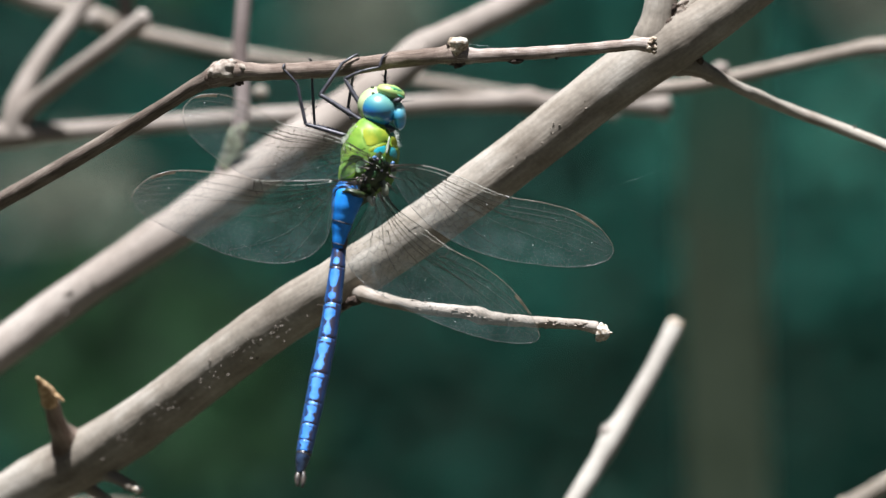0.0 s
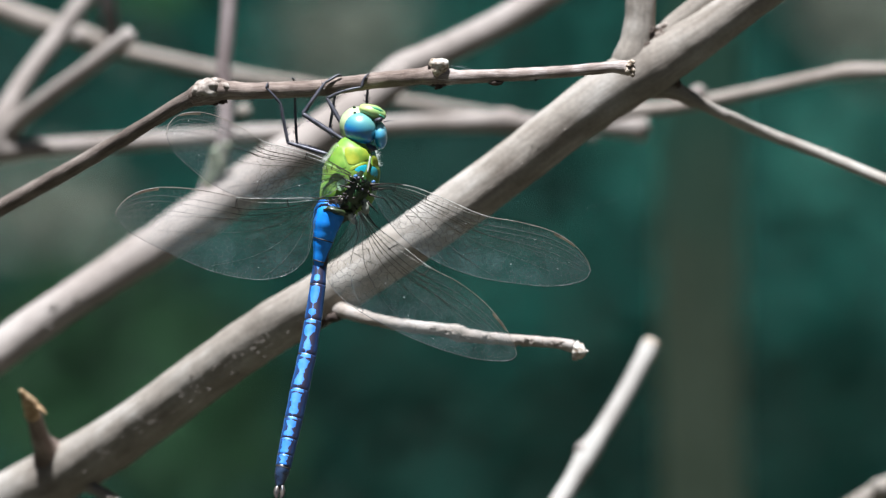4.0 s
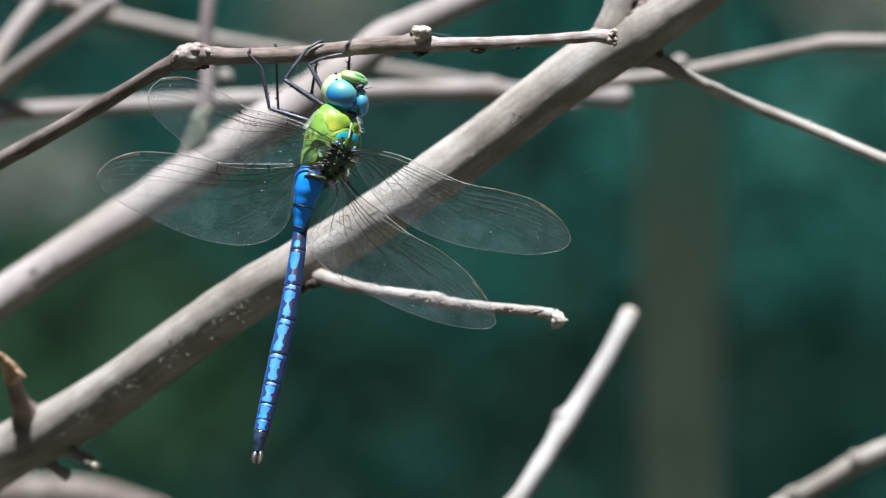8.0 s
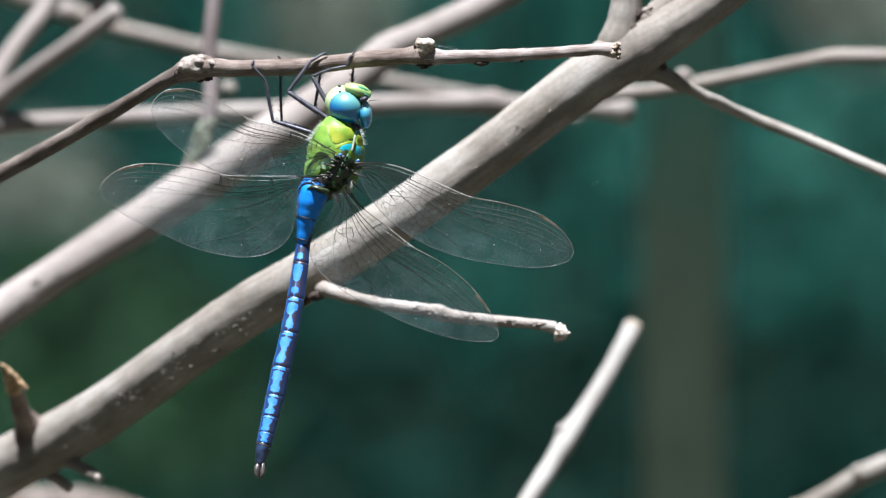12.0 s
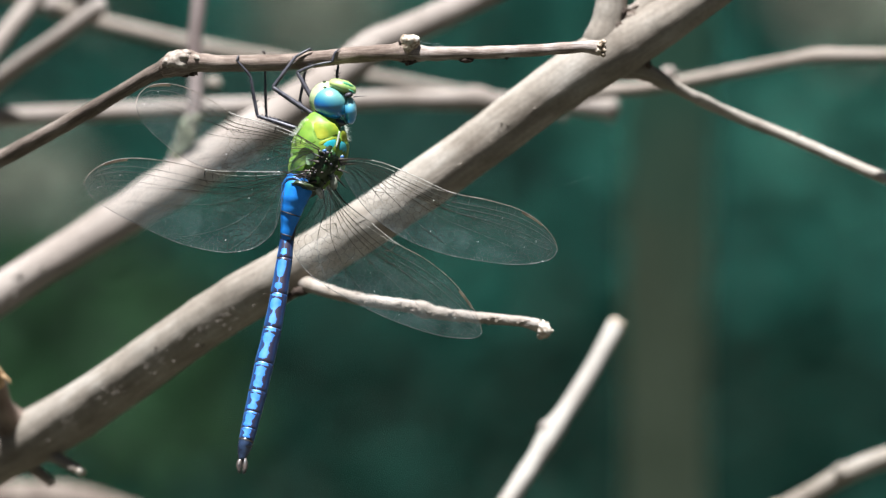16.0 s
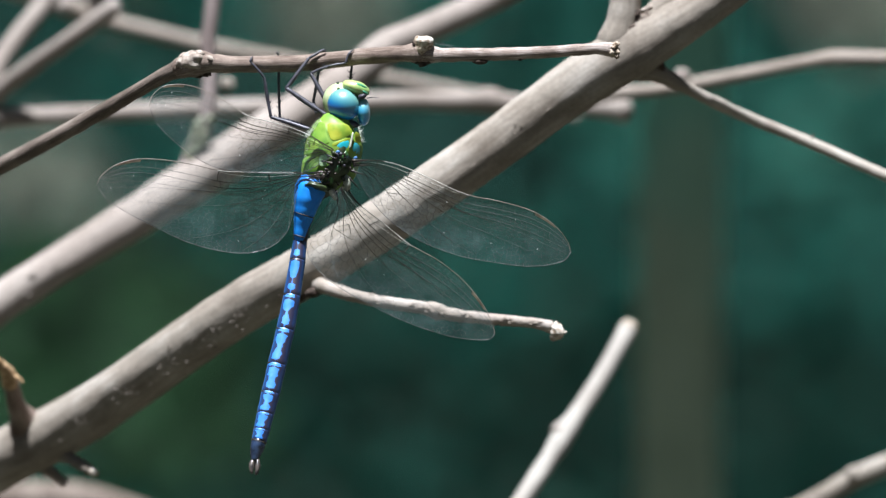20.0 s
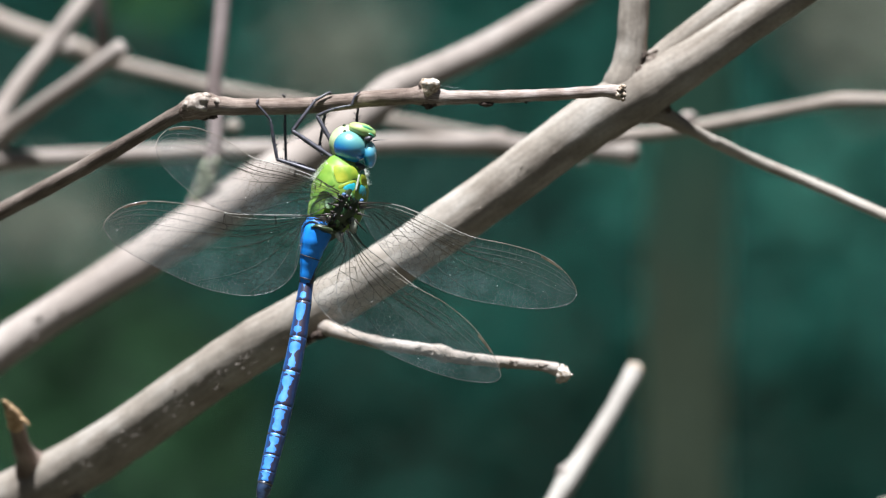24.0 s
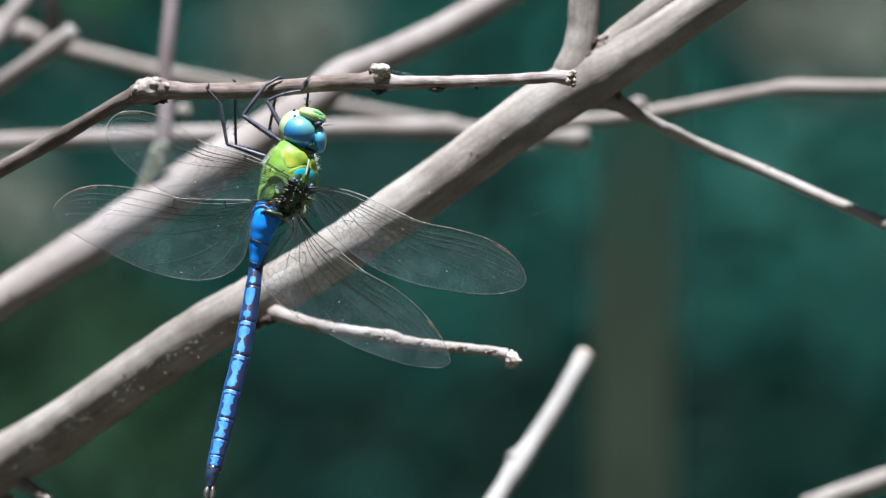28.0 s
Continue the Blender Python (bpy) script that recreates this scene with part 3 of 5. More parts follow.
    limb("stem", [(*foot(0.10, 0.30), 50), (300, 8000, 219.6, 44), (1000, 1500, 164.7, 32), (1340, 1003, 158.6, 23), (1460, 922, 158.6, 18.5), (1550, 870, 158.6, 18), (1610, 833, 158.6, 19), (1718, 788, 158.6, 19), (2000, 690, 164.7, 18), (2800, 560, 195.2, 6)], GREY_BARK, w, sides=18, seed=47.0)
    part("knot", lump(1608, 830, 156.8, 15, 20, 14, 30, 0.3, 3.0), GREY_BARK, w)
    part("knot", lump(1492, 892, 156.8, 12, 14, 12, 30, 0.3, 6.0), GREY_BARK, w)
    g = branch_thing("hazy_branch", (-0.45, 0.34), "dark grey bare branch low down and far back")
    limb("stem", [(*foot(-0.45, 0.34), 60), (-2300, 5600, 317.2, 50), (-500, 1180, 286.7, 36), (0, 952, 280.6, 34), (111, 922, 280.6, 33), (233, 922, 280.6, 33), (330, 948, 280.6, 32), (480, 1000, 280.6, 26), (900, 1180, 292.8, 8)], DARK_TWIG, g, sides=18, seed=49.0)


main_branch()
perch_twig()
rear_branches()


# ---- dragonfly ----


def eye_material(name, low, high, stops):
    """A compound eye: pale above, blue below, under a clear gloss; low and high are heights over the body's middle."""
    m, N, L, P = material(name)
    co = N.new("ShaderNodeTexCoord")
    x = N.new("ShaderNodeSeparateXYZ")
    n = N.new("ShaderNodeTexNoise")
    n.inputs["Scale"].default_value = 420
    L.new(co.outputs["Object"], x.inputs[0])
    L.new(co.outputs["Object"], n.inputs["Vector"])
    side = N.new("ShaderNodeMath")
    side.operation = "MULTIPLY_ADD"
    side.inputs[1].default_value = 0.35
    L.new(x.outputs[0], side.inputs[0])
    L.new(x.outputs[2], side.inputs[2])
    mr = N.new("ShaderNodeMapRange")
    mr.inputs["From Min"].default_value = low
    mr.inputs["From Max"].default_value = high
    L.new(side.outputs[0], mr.inputs[0])
    add = N.new("ShaderNodeMath")
    add.operation = "MULTIPLY_ADD"
    add.inputs[1].default_value = 0.2
    L.new(n.outputs[0], add.inputs[0])
    L.new(mr.outputs[0], add.inputs[2])
    r = ramp(N, stops)
    L.new(add.outputs[0], r.inputs[0])
    L.new(r.outputs[0], P.inputs["Base Color"])
    P.inputs["Roughness"].default_value = 0.4
    P.inputs["Coat Weight"].default_value = 1.0
    P.inputs["Coat Roughness"].default_value = 0.27
    P.inputs["Coat IOR"].default_value = 1.65
    return m


def abdomen_material(name, widths, flanks, tones, wobble, middle, gloss=0.5):
    """A light blotch down the back, as wide as widths tells along a segment, on flanks that change colour round it."""
    m, N, L, P = material(name)
    uv = N.new("ShaderNodeUVMap")
    x = N.new("ShaderNodeSeparateXYZ")
    L.new(uv.outputs[0], x.inputs[0])
    co = N.new("ShaderNodeTexCoord")
    n = N.new("ShaderNodeTexNoise")
    n.inputs["Scale"].default_value = 700
    n.inputs["Detail"].default_value = 3
    L.new(co.outputs["Object"], n.inputs["Vector"])

    def math_node(op, a, b):
        k = N.new("ShaderNodeMath")
        k.operation = op
        for i, q in enumerate((a, b)):
            if isinstance(q, (int, float)):
                k.inputs[i].default_value = q
            elif q is not None:
                L.new(q, k.inputs[i])
        return k.outputs[0]

    wob = math_node("MULTIPLY", math_node("SUBTRACT", n.outputs[0], 0.5), wobble)
    off = math_node("ABSOLUTE", math_node("SUBTRACT", x.outputs[1], middle), None)
    round_ = math_node("ABSOLUTE", math_node("SUBTRACT", x.outputs[1], 0.5), None)
    width = ramp(N, [(p, (w, w, w)) for p, w in widths])
    L.new(math_node("ADD", x.outputs[0], math_node("MULTIPLY", wob, 0.5)), width.inputs[0])
    wide = math_node("MULTIPLY", width.outputs[0], 0.25)
    edge = N.new("ShaderNodeMapRange")
    edge.inputs["From Min"].default_value = 0.008
    edge.inputs["From Max"].default_value = -0.008
    L.new(math_node("SUBTRACT", math_node("ADD", off, wob), wide), edge.inputs[0])
    flank = ramp(N, flanks)
    L.new(math_node("ADD", round_, math_node("MULTIPLY", wob, 0.5)), flank.inputs[0])
    tone = ramp(N, ((0.3, tones[0]), (0.7, tones[1])))
    L.new(n.outputs[0], tone.inputs[0])
    mix = N.new("ShaderNodeMix")
    mix.data_type = "RGBA"
    L.new(edge.outputs[0], mix.inputs[0])
    L.new(flank.outputs[0], mix.inputs["A"])
    L.new(tone.outputs[0], mix.inputs["B"])
    L.new(mix.outputs["Result"], P.inputs["Base Color"])
    P.inputs["Roughness"].default_value = 0.5
    P.inputs["Coat Weight"].default_value = gloss
    P.inputs["Coat Roughness"].default_value = 0.2
    return m


def wing_material():
    m, N, L, P = material("wing_membrane")
    co = N.new("ShaderNodeTexCoord")
    n = N.new("ShaderNodeTexNoise")
    n.inputs["Scale"].default_value = 330
    n.inputs["Detail"].default_value = 6
    L.new(co.outputs["Object"], n.inputs["Vector"])
    mr = N.new("ShaderNodeMapRange")
    mr.inputs["From Min"].default_value = 0.40
    mr.inputs["From Max"].default_value = 0.70
    mr.inputs["To Min"].default_value = 0.035
    mr.inputs["To Max"].default_value = 0.12
    L.new(n.outputs[0], mr.inputs[0])
    clear = N.new("ShaderNodeBsdfTransparent")
    clear.inputs[0].default_value = (0.985, 0.985, 0.98, 1)
    P.inputs["Base Color"].default_value = (0.62, 0.80, 0.80, 1)
    P.inputs["Roughness"].default_value = 0.3
    mix = N.new("ShaderNodeMixShader")
    dust = N.new("ShaderNodeTexNoise")
    dust.inputs["Scale"].default_value = 1300
    dust.inputs["Detail"].default_value = 2
    L.new(co.outputs["Object"], dust.inputs["Vector"])
    grit = N.new("ShaderNodeMapRange")
    grit.inputs["From Min"].default_value = 0.63
    grit.inputs["From Max"].default_value = 0.78
    grit.inputs["To Max"].default_value = 0.16
    L.new(dust.outputs[0], grit.inputs[0])
    haze = N.new("ShaderNodeMath")
    L.new(mr.outputs[0], haze.inputs[0])
    L.new(grit.outputs[0], haze.inputs[1])
    L.new(haze.outputs[0], mix.inputs[0])
    L.new(clear.outputs[0], mix.inputs[1])
    glow = N.new("ShaderNodeBsdfTranslucent")
    glow.inputs[0].default_value = (0.62, 0.80, 0.80, 1)
    both = N.new("ShaderNodeMixShader")
    both.inputs[0].default_value = 0.5
    L.new(P.outputs[0], both.inputs[1])
    L.new(glow.outputs[0], both.inputs[2])
    L.new(both.outputs[0], mix.inputs[2])
    gloss = N.new("ShaderNodeBsdfGlossy")
    gloss.inputs["Roughness"].default_value = 0.12
    fres = N.new("ShaderNodeFresnel")
    fres.inputs[0].default_value = 1.6
    mix2 = N.new("ShaderNodeMixShader")
    L.new(fres.outputs[0], mix2.inputs[0])
    L.new(mix.outputs[0], mix2.inputs[1])
    L.new(gloss.outputs[0], mix2.inputs[2])
    L.new(mix2.outputs[0], N["Material Output"].inputs[0])
    return m


EYE_BLUE = eye_material("eye_blue", 0.0076, 0.0125, ((0.0, (0.0145, 0.292, 0.918)), (0.30, (0.00868, 0.201, 0.714)), (0.46, (0.00868, 0.155, 0.49)), (0.58, (0.0254, 0.21, 0.408)), (0.72, (0.0649, 0.273, 0.347)), (1.0, (0.145, 0.346, 0.306))))
EYE_FAR = eye_material("eye_blue_far", 0.0074, 0.0142, ((0.08, (0.008, 0.138, 0.524)), (0.30, (0.016, 0.249, 0.625)), (0.55, (0.08, 0.378, 0.565)), (0.85, (0.288, 0.534, 0.504))))
GREEN_PLATE = plain("green_chitin", (0.12, 0.277, 0.0315), (0.232, 0.37, 0.045), 380, 0.5, 0.4)
MINT = plain("mint_chitin", (0.24, 0.47, 0.19), (0.42, 0.60, 0.33), 500, 0.45, 0.4)
ROSE = plain("rose_chitin", (0.22, 0.15, 0.14), (0.60, 0.50, 0.46), 1100, 0.45, 0.4, lift=0.6)
DARK_FLANKS = ((0.0, (0.03, 0.018, 0.028)), (0.09, (0.018, 0.02, 0.055)), (0.15, (0.014, 0.05, 0.16)), (0.185, (0.012, 0.07, 0.25)), (0.205, (0.05, 0.18, 0.45)), (0.22, (0.015, 0.045, 0.15)), (0.25, (0.05, 0.022, 0.035)))
ABDOMEN = abdomen_material("abdomen_blue", ((0.0, 0.0), (0.02, 0.40), (0.11, 0.44), (0.135, 0.06), (0.17, 0.10), (0.20, 0.40), (0.42, 0.34), (0.56, 0.20), (0.64, 0.22), (0.74, 0.34), (0.88, 0.30), (0.93, 0.0)),
                           DARK_FLANKS, ((0.035, 0.20, 0.66), (0.10, 0.31, 0.78)), 0.17, 0.54)
ABDOMEN_BROKEN = abdomen_material("abdomen_blue_broken", ((0.0, 0.0), (0.06, 0.06), (0.09, 0.36), (0.3, 0.38), (0.52, 0.26), (0.58, 0.0), (0.70, 0.0), (0.735, 0.26), (0.84, 0.26), (0.90, 0.0)),
                                  DARK_FLANKS, ((0.03, 0.19, 0.66), (0.09, 0.30, 0.78)), 0.08, 0.54)
ABDOMEN_NARROW = abdomen_material("abdomen_blue_dot", ((0.0, 0.26), (0.16, 0.12), (0.30, 0.0), (0.52, 0.0), (0.57, 0.22), (0.82, 0.26), (0.9, 0.0)),
                                  DARK_FLANKS, ((0.03, 0.21, 0.70), (0.09, 0.33, 0.82)), 0.05, 0.53)
ABDOMEN_BASE = abdomen_material("abdomen_base_blue", ((0.0, 1.0), (0.5, 1.0), (0.62, 0.92), (0.8, 0.74), (0.92, 0.55), (1.0, 0.34)),
                                ((0.0, (0.03, 0.02, 0.03)), (0.25, (0.03, 0.02, 0.035))), ((0.008, 0.19, 0.68), (0.024, 0.27, 0.82)), 0.02, 0.535, 0.05)
MEMBRANE = wing_material()
LIME = plain("lime_chitin", (0.112, 0.244, 0.027), (0.215, 0.336, 0.0405), 330, 0.5, 0.4, 0.0, lift=0.15)
LIME_BRIGHT = plain("bright_lime_chitin", (0.198, 0.317, 0.0216), (0.376, 0.411, 0.0288), 380, 0.5, 0.4, 0.0, lift=0.12)
FACE = plain("face_yellow_green", (0.22, 0.38, 0.11), (0.42, 0.50, 0.17), 420, 0.4, 0.5, 0.2)
FACE_PALE = plain("face_pale_green", (0.32, 0.43, 0.19), (0.47, 0.53, 0.29), 420, 0.5, 0.4, 0.1)
FACE_GREEN = plain("face_green", (0.03, 0.20, 0.12), (0.08, 0.30, 0.14), 500, 0.3, 0.5, 0.5)
TURQUOISE = plain("turquoise_chitin", (0.03, 0.40, 0.46), (0.10, 0.55, 0.62), 600, 0.35, 0.5, 0.3)
DULL_BLUE = plain("dull_blue_chitin", (0.03, 0.08, 0.22), (0.10, 0.22, 0.45), 900, 0.3, 0.5, 0.4)
CHITIN = plain("black_chitin", (0.02, 0.018, 0.024), (0.065, 0.062, 0.076), 900, 0.46, 0.45, 0.05)
SUTURE = plain("dark_suture", (0.012, 0.010, 0.008), (0.04, 0.03, 0.02), 900, 0.5, 0.4)
BROWN = plain("brown_chitin", (0.0126, 0.0216, 0.0072), (0.045, 0.0648, 0.0198), 900, 0.4, 0.5, 0.2)
MOSS = plain("mossy_chitin", (0.02, 0.07, 0.02), (0.07, 0.17, 0.04), 900, 0.35, 0.5, 0.3)
VEIN = plain("wing_vein", (0.024, 0.019, 0.014), (0.06, 0.05, 0.038), 800, 0.4, 0.4, 0.1)
NET_VEIN = plain("fine_vein", (0.08, 0.085, 0.08), (0.14, 0.15, 0.14), 800, 0.35, 0.5, 0.2)
COSTA = plain("costal_vein", (0.34, 0.32, 0.27), (0.64, 0.61, 0.54), 300, 0.3, 0.5, 0.3)
COSTA_OUT = plain("outer_costal_vein", (0.17, 0.14, 0.11), (0.38, 0.34, 0.28), 300, 0.25, 0.6, 0.5)
NODUS = plain("nodus_vein", (0.02, 0.016, 0.014), (0.09, 0.07, 0.055), 500, 0.3, 0.5, 0.3)
EDGE_VEIN = plain("edge_vein", (0.05, 0.045, 0.04), (0.16, 0.155, 0.145), 700, 0.35, 0.5)
STIGMA = plain("wing_stigma", (0.11, 0.08, 0.05), (0.22, 0.17, 0.11), 600, 0.4, 0.5)
HAIR = plain("pale_hair", (0.65, 0.65, 0.60), (0.85, 0.85, 0.80), 900, 0.6, 0.3)
CREAM = plain("cream_chitin", (0.30, 0.32, 0.24), (0.46, 0.47, 0.38), 900, 0.5, 0.4)
TAIL = plain("tail_chitin", (0.006, 0.008, 0.0132), (0.03, 0.05, 0.099), 700, 0.25, 0.6, 0.5)
PALE_TIP = plain("tail_tip", (0.016, 0.014, 0.013), (0.13, 0.105, 0.085), 900, 0.35, 0.5, 0.3)
THREAD = plain("spider_silk", (0.6, 0.6, 0.6), (0.8, 0.8, 0.8), 500, 0.3, 0.5)


def smooth_line(points, n):
    """n + 1 places at even steps along a smooth line through (u, v) points."""
    p = np.array(points, float)
    rows = spline(np.hstack([p, np.zeros((len(p), 1))]), 4.0, 24)[:, :2]
    d = np.concatenate([[0], np.cumsum(np.linalg.norm(np.diff(rows, axis=0), axis=1))])
    s = np.linspace(0, d[-1], n + 1)
    return np.stack([np.interp(s, d, rows[:, 0]), np.interp(s, d, rows[:, 1])], 1)


class Wing:
    """A wing between its leading and its trailing edge; s runs from root to tip, c from front to back."""

    def __init__(self, lead, trail, root_b, slope):
        self.n = 80
        self.lead, self.trail = smooth_line(lead, self.n), smooth_line(trail, self.n)
        self.root_b, self.slope, self.u0 = root_b, slope, lead[0][0]

    def place(self, s, c, out=0.0):
        i = min(max(s, 0.0), 1.0) * self.n
        k = min(int(i), self.n - 1)
        a = self.lead[k] + (self.lead[k + 1] - self.lead[k]) * (i - k)
        b = self.trail[k] + (self.trail[k + 1] - self.trail[k]) * (i - k)
        u, v = a + (b - a) * c
        deep = self.root_b - 2.5 * math.exp(-((u - self.u0) / 38) ** 2) + self.slope * abs(u - self.u0) * 0.1 + 0.5 * math.sin(math.pi * c) * math.sin(math.pi * min(1, s * 1.1)) - out
        return at(u, v, deep)


def tubes(lines, sides=3):
    """Thin tubes along lines of (places, radius in metres)."""
    verts, faces = [], []
    for pts, r in lines:
        base = len(verts)
        for i, p in enumerate(pts):
            tan = (pts[min(i + 1, len(pts) - 1)] - pts[max(i - 1, 0)])
            if tan.length < 1e-9:
                tan = Vector((1, 0, 0))
            tan.normalize()
            over = tan.cross(Vector((0, 1, 0)))
            if over.length < 1e-6:
                over = Vector((1, 0, 0))
            over.normalize()
            up = over.cross(tan)
            for a in [math.tau * j / sides - 0.52 for j in range(sides)]:
                verts.append(p + over * (r * math.cos(a)) + up * (r * math.sin(a)))
        for i in range(len(pts) - 1):
            for j in range(sides):
                k = (j + 1) % sides
                faces.append((base + i * sides + j, base + i * sides + k, base + (i + 1) * sides + k, base + (i + 1) * sides + j))
        e = base + (len(pts) - 1) * sides
        faces += [tuple(range(base + sides - 1, base - 1, -1)), tuple(range(e, e + sides))]
    return verts, faces


def build_wing(body, name, label, lead, trail, slope, nodus, cell, seed):
    w = Wing(lead, trail, -8.0, slope)
    rnd = random.Random(seed)
    verts, faces, ns, nc = [], [], 64, 12
    for i in range(ns + 1):
        for j in range(nc + 1):
            verts.append(w.place(i / ns, j / nc))
    for i in range(ns):
        for j in range(nc):
            a = i * (nc + 1) + j
            faces.append((a, a + 1, a + nc + 2, a + nc + 1))
    wing = raw(name, verts, faces, MEMBRANE, body, label, True)
    mm = 0.001
    run = lambda a, b, c0, c1, p, n=40: [w.place(a + (b - a) * i / n, c0 + (c1 - c0) * (i / n) ** p, 0.05) for i in range(n + 1)]
    costa = [(run(0.12, nodus, 0, 0, 1, 40), 0.066 * mm), (run(0.03, nodus, 0.085, 0.012, 2.5), 0.03 * mm)]
    raw("costa", *tubes(costa, 8), COSTA, wing, "glossy pale leading edge", True)
    raw("outer_costa", *tubes([(run(nodus, 1, 0, 0, 1, 50), 0.062 * mm)], 8), COSTA_OUT, wing, "brown outer leading edge", True)
    raw("nodus", *tubes([([w.place(nodus - 0.012, 0.0, 0.08), w.place(nodus, 0.03, 0.08), w.place(nodus + 0.010, 0.13, 0.06), w.place(nodus - 0.008, 0.17, 0.06)], 0.07 * mm)], 6), NODUS, wing, "dark joint in the leading edge", True)
    # long veins: start, end along the wing, start and end across it, bend, thickness
    main = [(run(0, 0.13, 0, 0, 1, 12), 0.11), (run(0, 0.97, 0.15, 0.12, 1, 60), 0.062), (run(0.0, 0.96, 0.20, 0.22, 1, 60), 0.06), (run(0.10, 0.93, 0.245, 0.40, 1.6, 50), 0.05),
            (run(0.10, 0.80, 0.30, 0.70, 1.7, 50), 0.045), (run(0.03, 0.60, 0.33, 0.93, 1.3), 0.05), (run(0.03, 0.42, 0.40, 0.97, 1.15), 0.05),
            (run(0.04, 0.22, 0.50, 0.95, 1.0), 0.045), (run(0.32, 0.95, 0.225, 0.56, 1.35), 0.035)]
    main += [([w.place(0.10, 0.0, 0.05), w.place(0.105, 0.19, 0.05)], 0.10), ([w.place(0.13, 0.2, 0.05), w.place(0.125, 0.36, 0.05)], 0.07), ([w.place(0.235, 0.0, 0.05), w.place(0.24, 0.16, 0.05)], 0.08),
             ([w.place(0.20, 0.37, 0.05), w.place(0.185, 0.62, 0.05), w.place(0.27, 0.44, 0.05), w.place(0.20, 0.37, 0.05)], 0.065)]
    for pts, r in main:
        half = len(pts) // 2 if len(pts) > 35 else len(pts) - 1
        raw("vein", *tubes([(pts[:half + 1], r * 1.1 * mm)]), VEIN, wing)
        if half + 1 < len(pts):
            raw("vein", *tubes([(pts[half:], r * 0.75 * mm)]), NET_VEIN, wing, "thin paler outer vein")
    raw("hind_edge", *tubes([(run(0, 1, 1, 1, 1, 70), 0.05 * mm)], 6), EDGE_VEIN, wing, "fine hind edge", True)
    # cross-veins between the front veins
    net, inner = [], []

    def rungs(s0, s1, step, c0, c1):
        s = s0
        while s < s1:
            (inner if s < nodus else net).append(([w.place(s, c0), w.place(s + 0.004, c1)], (0.028 if s < nodus else 0.018) * mm))
            s += step * rnd.uniform(0.75, 1.25)

    rungs(0.05, nodus, 0.030, 0.0, 0.15)
    rungs(nodus + 0.03, 0.76, 0.026, 0.0, 0.12)
    rungs(0.15, 0.93, 0.030, 0.135, 0.21)
    rungs(0.18, 0.90, 0.026, 0.21, 0.31)
    # cells behind them: uneven many-sided meshes, wide near the root and small towards tip and hind edge
    cells = []
    tries = 0
    while tries < 14000:
        tries += 1
        s, c = rnd.uniform(0.02, 1.0), rnd.uniform(0.22, 1.0)
        u, v, _ = sheet(*w.place(s, c))
        gap = cell * (2.1 - 1.35 * min(1.0, s * 1.5)) * (1.2 - 0.6 * c * c) + cell * 0.85
        if all((u - q[0]) ** 2 + (v - q[1]) ** 2 > (0.5 * (gap + q[2])) ** 2 for q in cells):
            cells.append((u, v, gap, s, c))
    flat = geometry.delaunay_2d_cdt([Vector(q[:2]) for q in cells], [], [], 0, 0.01)
    hubs, beside = [], {}
    for k, tri in enumerate(flat[2]):
        (ax, ay), (bx, by), (cx, cy) = (flat[0][i] for i in tri)
        q = 2 * (ax * (by - cy) + bx * (cy - ay) + cx * (ay - by))
        deep = [cells[flat[3][i][0]] for i in tri]
        hub = None
        if abs(q) > 1e-6:
            x = ((ax * ax + ay * ay) * (by - cy) + (bx * bx + by * by) * (cy - ay) + (cx * cx + cy * cy) * (ay - by)) / q
            y = ((ax * ax + ay * ay) * (cx - bx) + (bx * bx + by * by) * (ax - cx) + (cx * cx + cy * cy) * (bx - ax)) / q
            mid = Vector(((ax + bx + cx) / 3, (ay + by + cy) / 3))
            if math.hypot(x - mid.x, y - mid.y) < 1.2 * max(e[2] for e in deep):
                depth = sum(sheet(*w.place(e[3], e[4]))[2] for e in deep) / 3
                hub = (at(x, y, depth - 0.02), sum(e[3] for e in deep) / 3)
        hubs.append(hub)
        for i in range(3):
            beside.setdefault(tuple(sorted((tri[i], tri[i - 1]))), []).append(k)
    for pair in beside.values():
        if len(pair) == 2 and hubs[pair[0]] is not None and hubs[pair[1]] is not None:
            (p, s), (q, _) = hubs[pair[0]], hubs[pair[1]]
            (inner if s < nodus else net).append(([p, q], (0.027 if s < nodus else 0.015) * mm))
    # short veins that end in the hind edge
    for i in range(60):
        s = 0.06 + 0.92 * i / 60 + rnd.uniform(-0.004, 0.004)
        net.append(([w.place(s, 0.955), w.place(s + 0.004, 1.0)], 0.03 * mm))
    raw("cell_net", *tubes(inner), VEIN, wing, "net of dark cross-veins near the root", kind="stuff")
    raw("cell_net", *tubes(net), NET_VEIN, wing, "fine paler net of cross-veins", kind="stuff")
    verts, faces = [], []
    for i in range(9):
        s = 0.775 + 0.1 * i / 8
        verts += [w.place(s, 0.0, 0.07), w.place(s + 0.004, 0.045, 0.07), w.place(s, 0.0, -0.05), w.place(s + 0.004, 0.045, -0.05)]
    for i in range(8):
        a = 4 * i
        faces += [(a, a + 1, a + 5, a + 4), (a + 2, a + 6, a + 7, a + 3), (a, a + 4, a + 6, a + 2), (a + 1, a + 3, a + 7, a + 5)]
    faces += [(0, 2, 3, 1), (32, 33, 35, 34)]
    raw("stigma", verts, faces, STIGMA, wing, "brown cell near the wing tip")
    bm = bmesh.new()
    for _ in range(9):
        s, c = rnd.uniform(0.15, 0.95), rnd.uniform(0.15, 0.95)
        p = sheet(*w.place(s, c, 0.06))
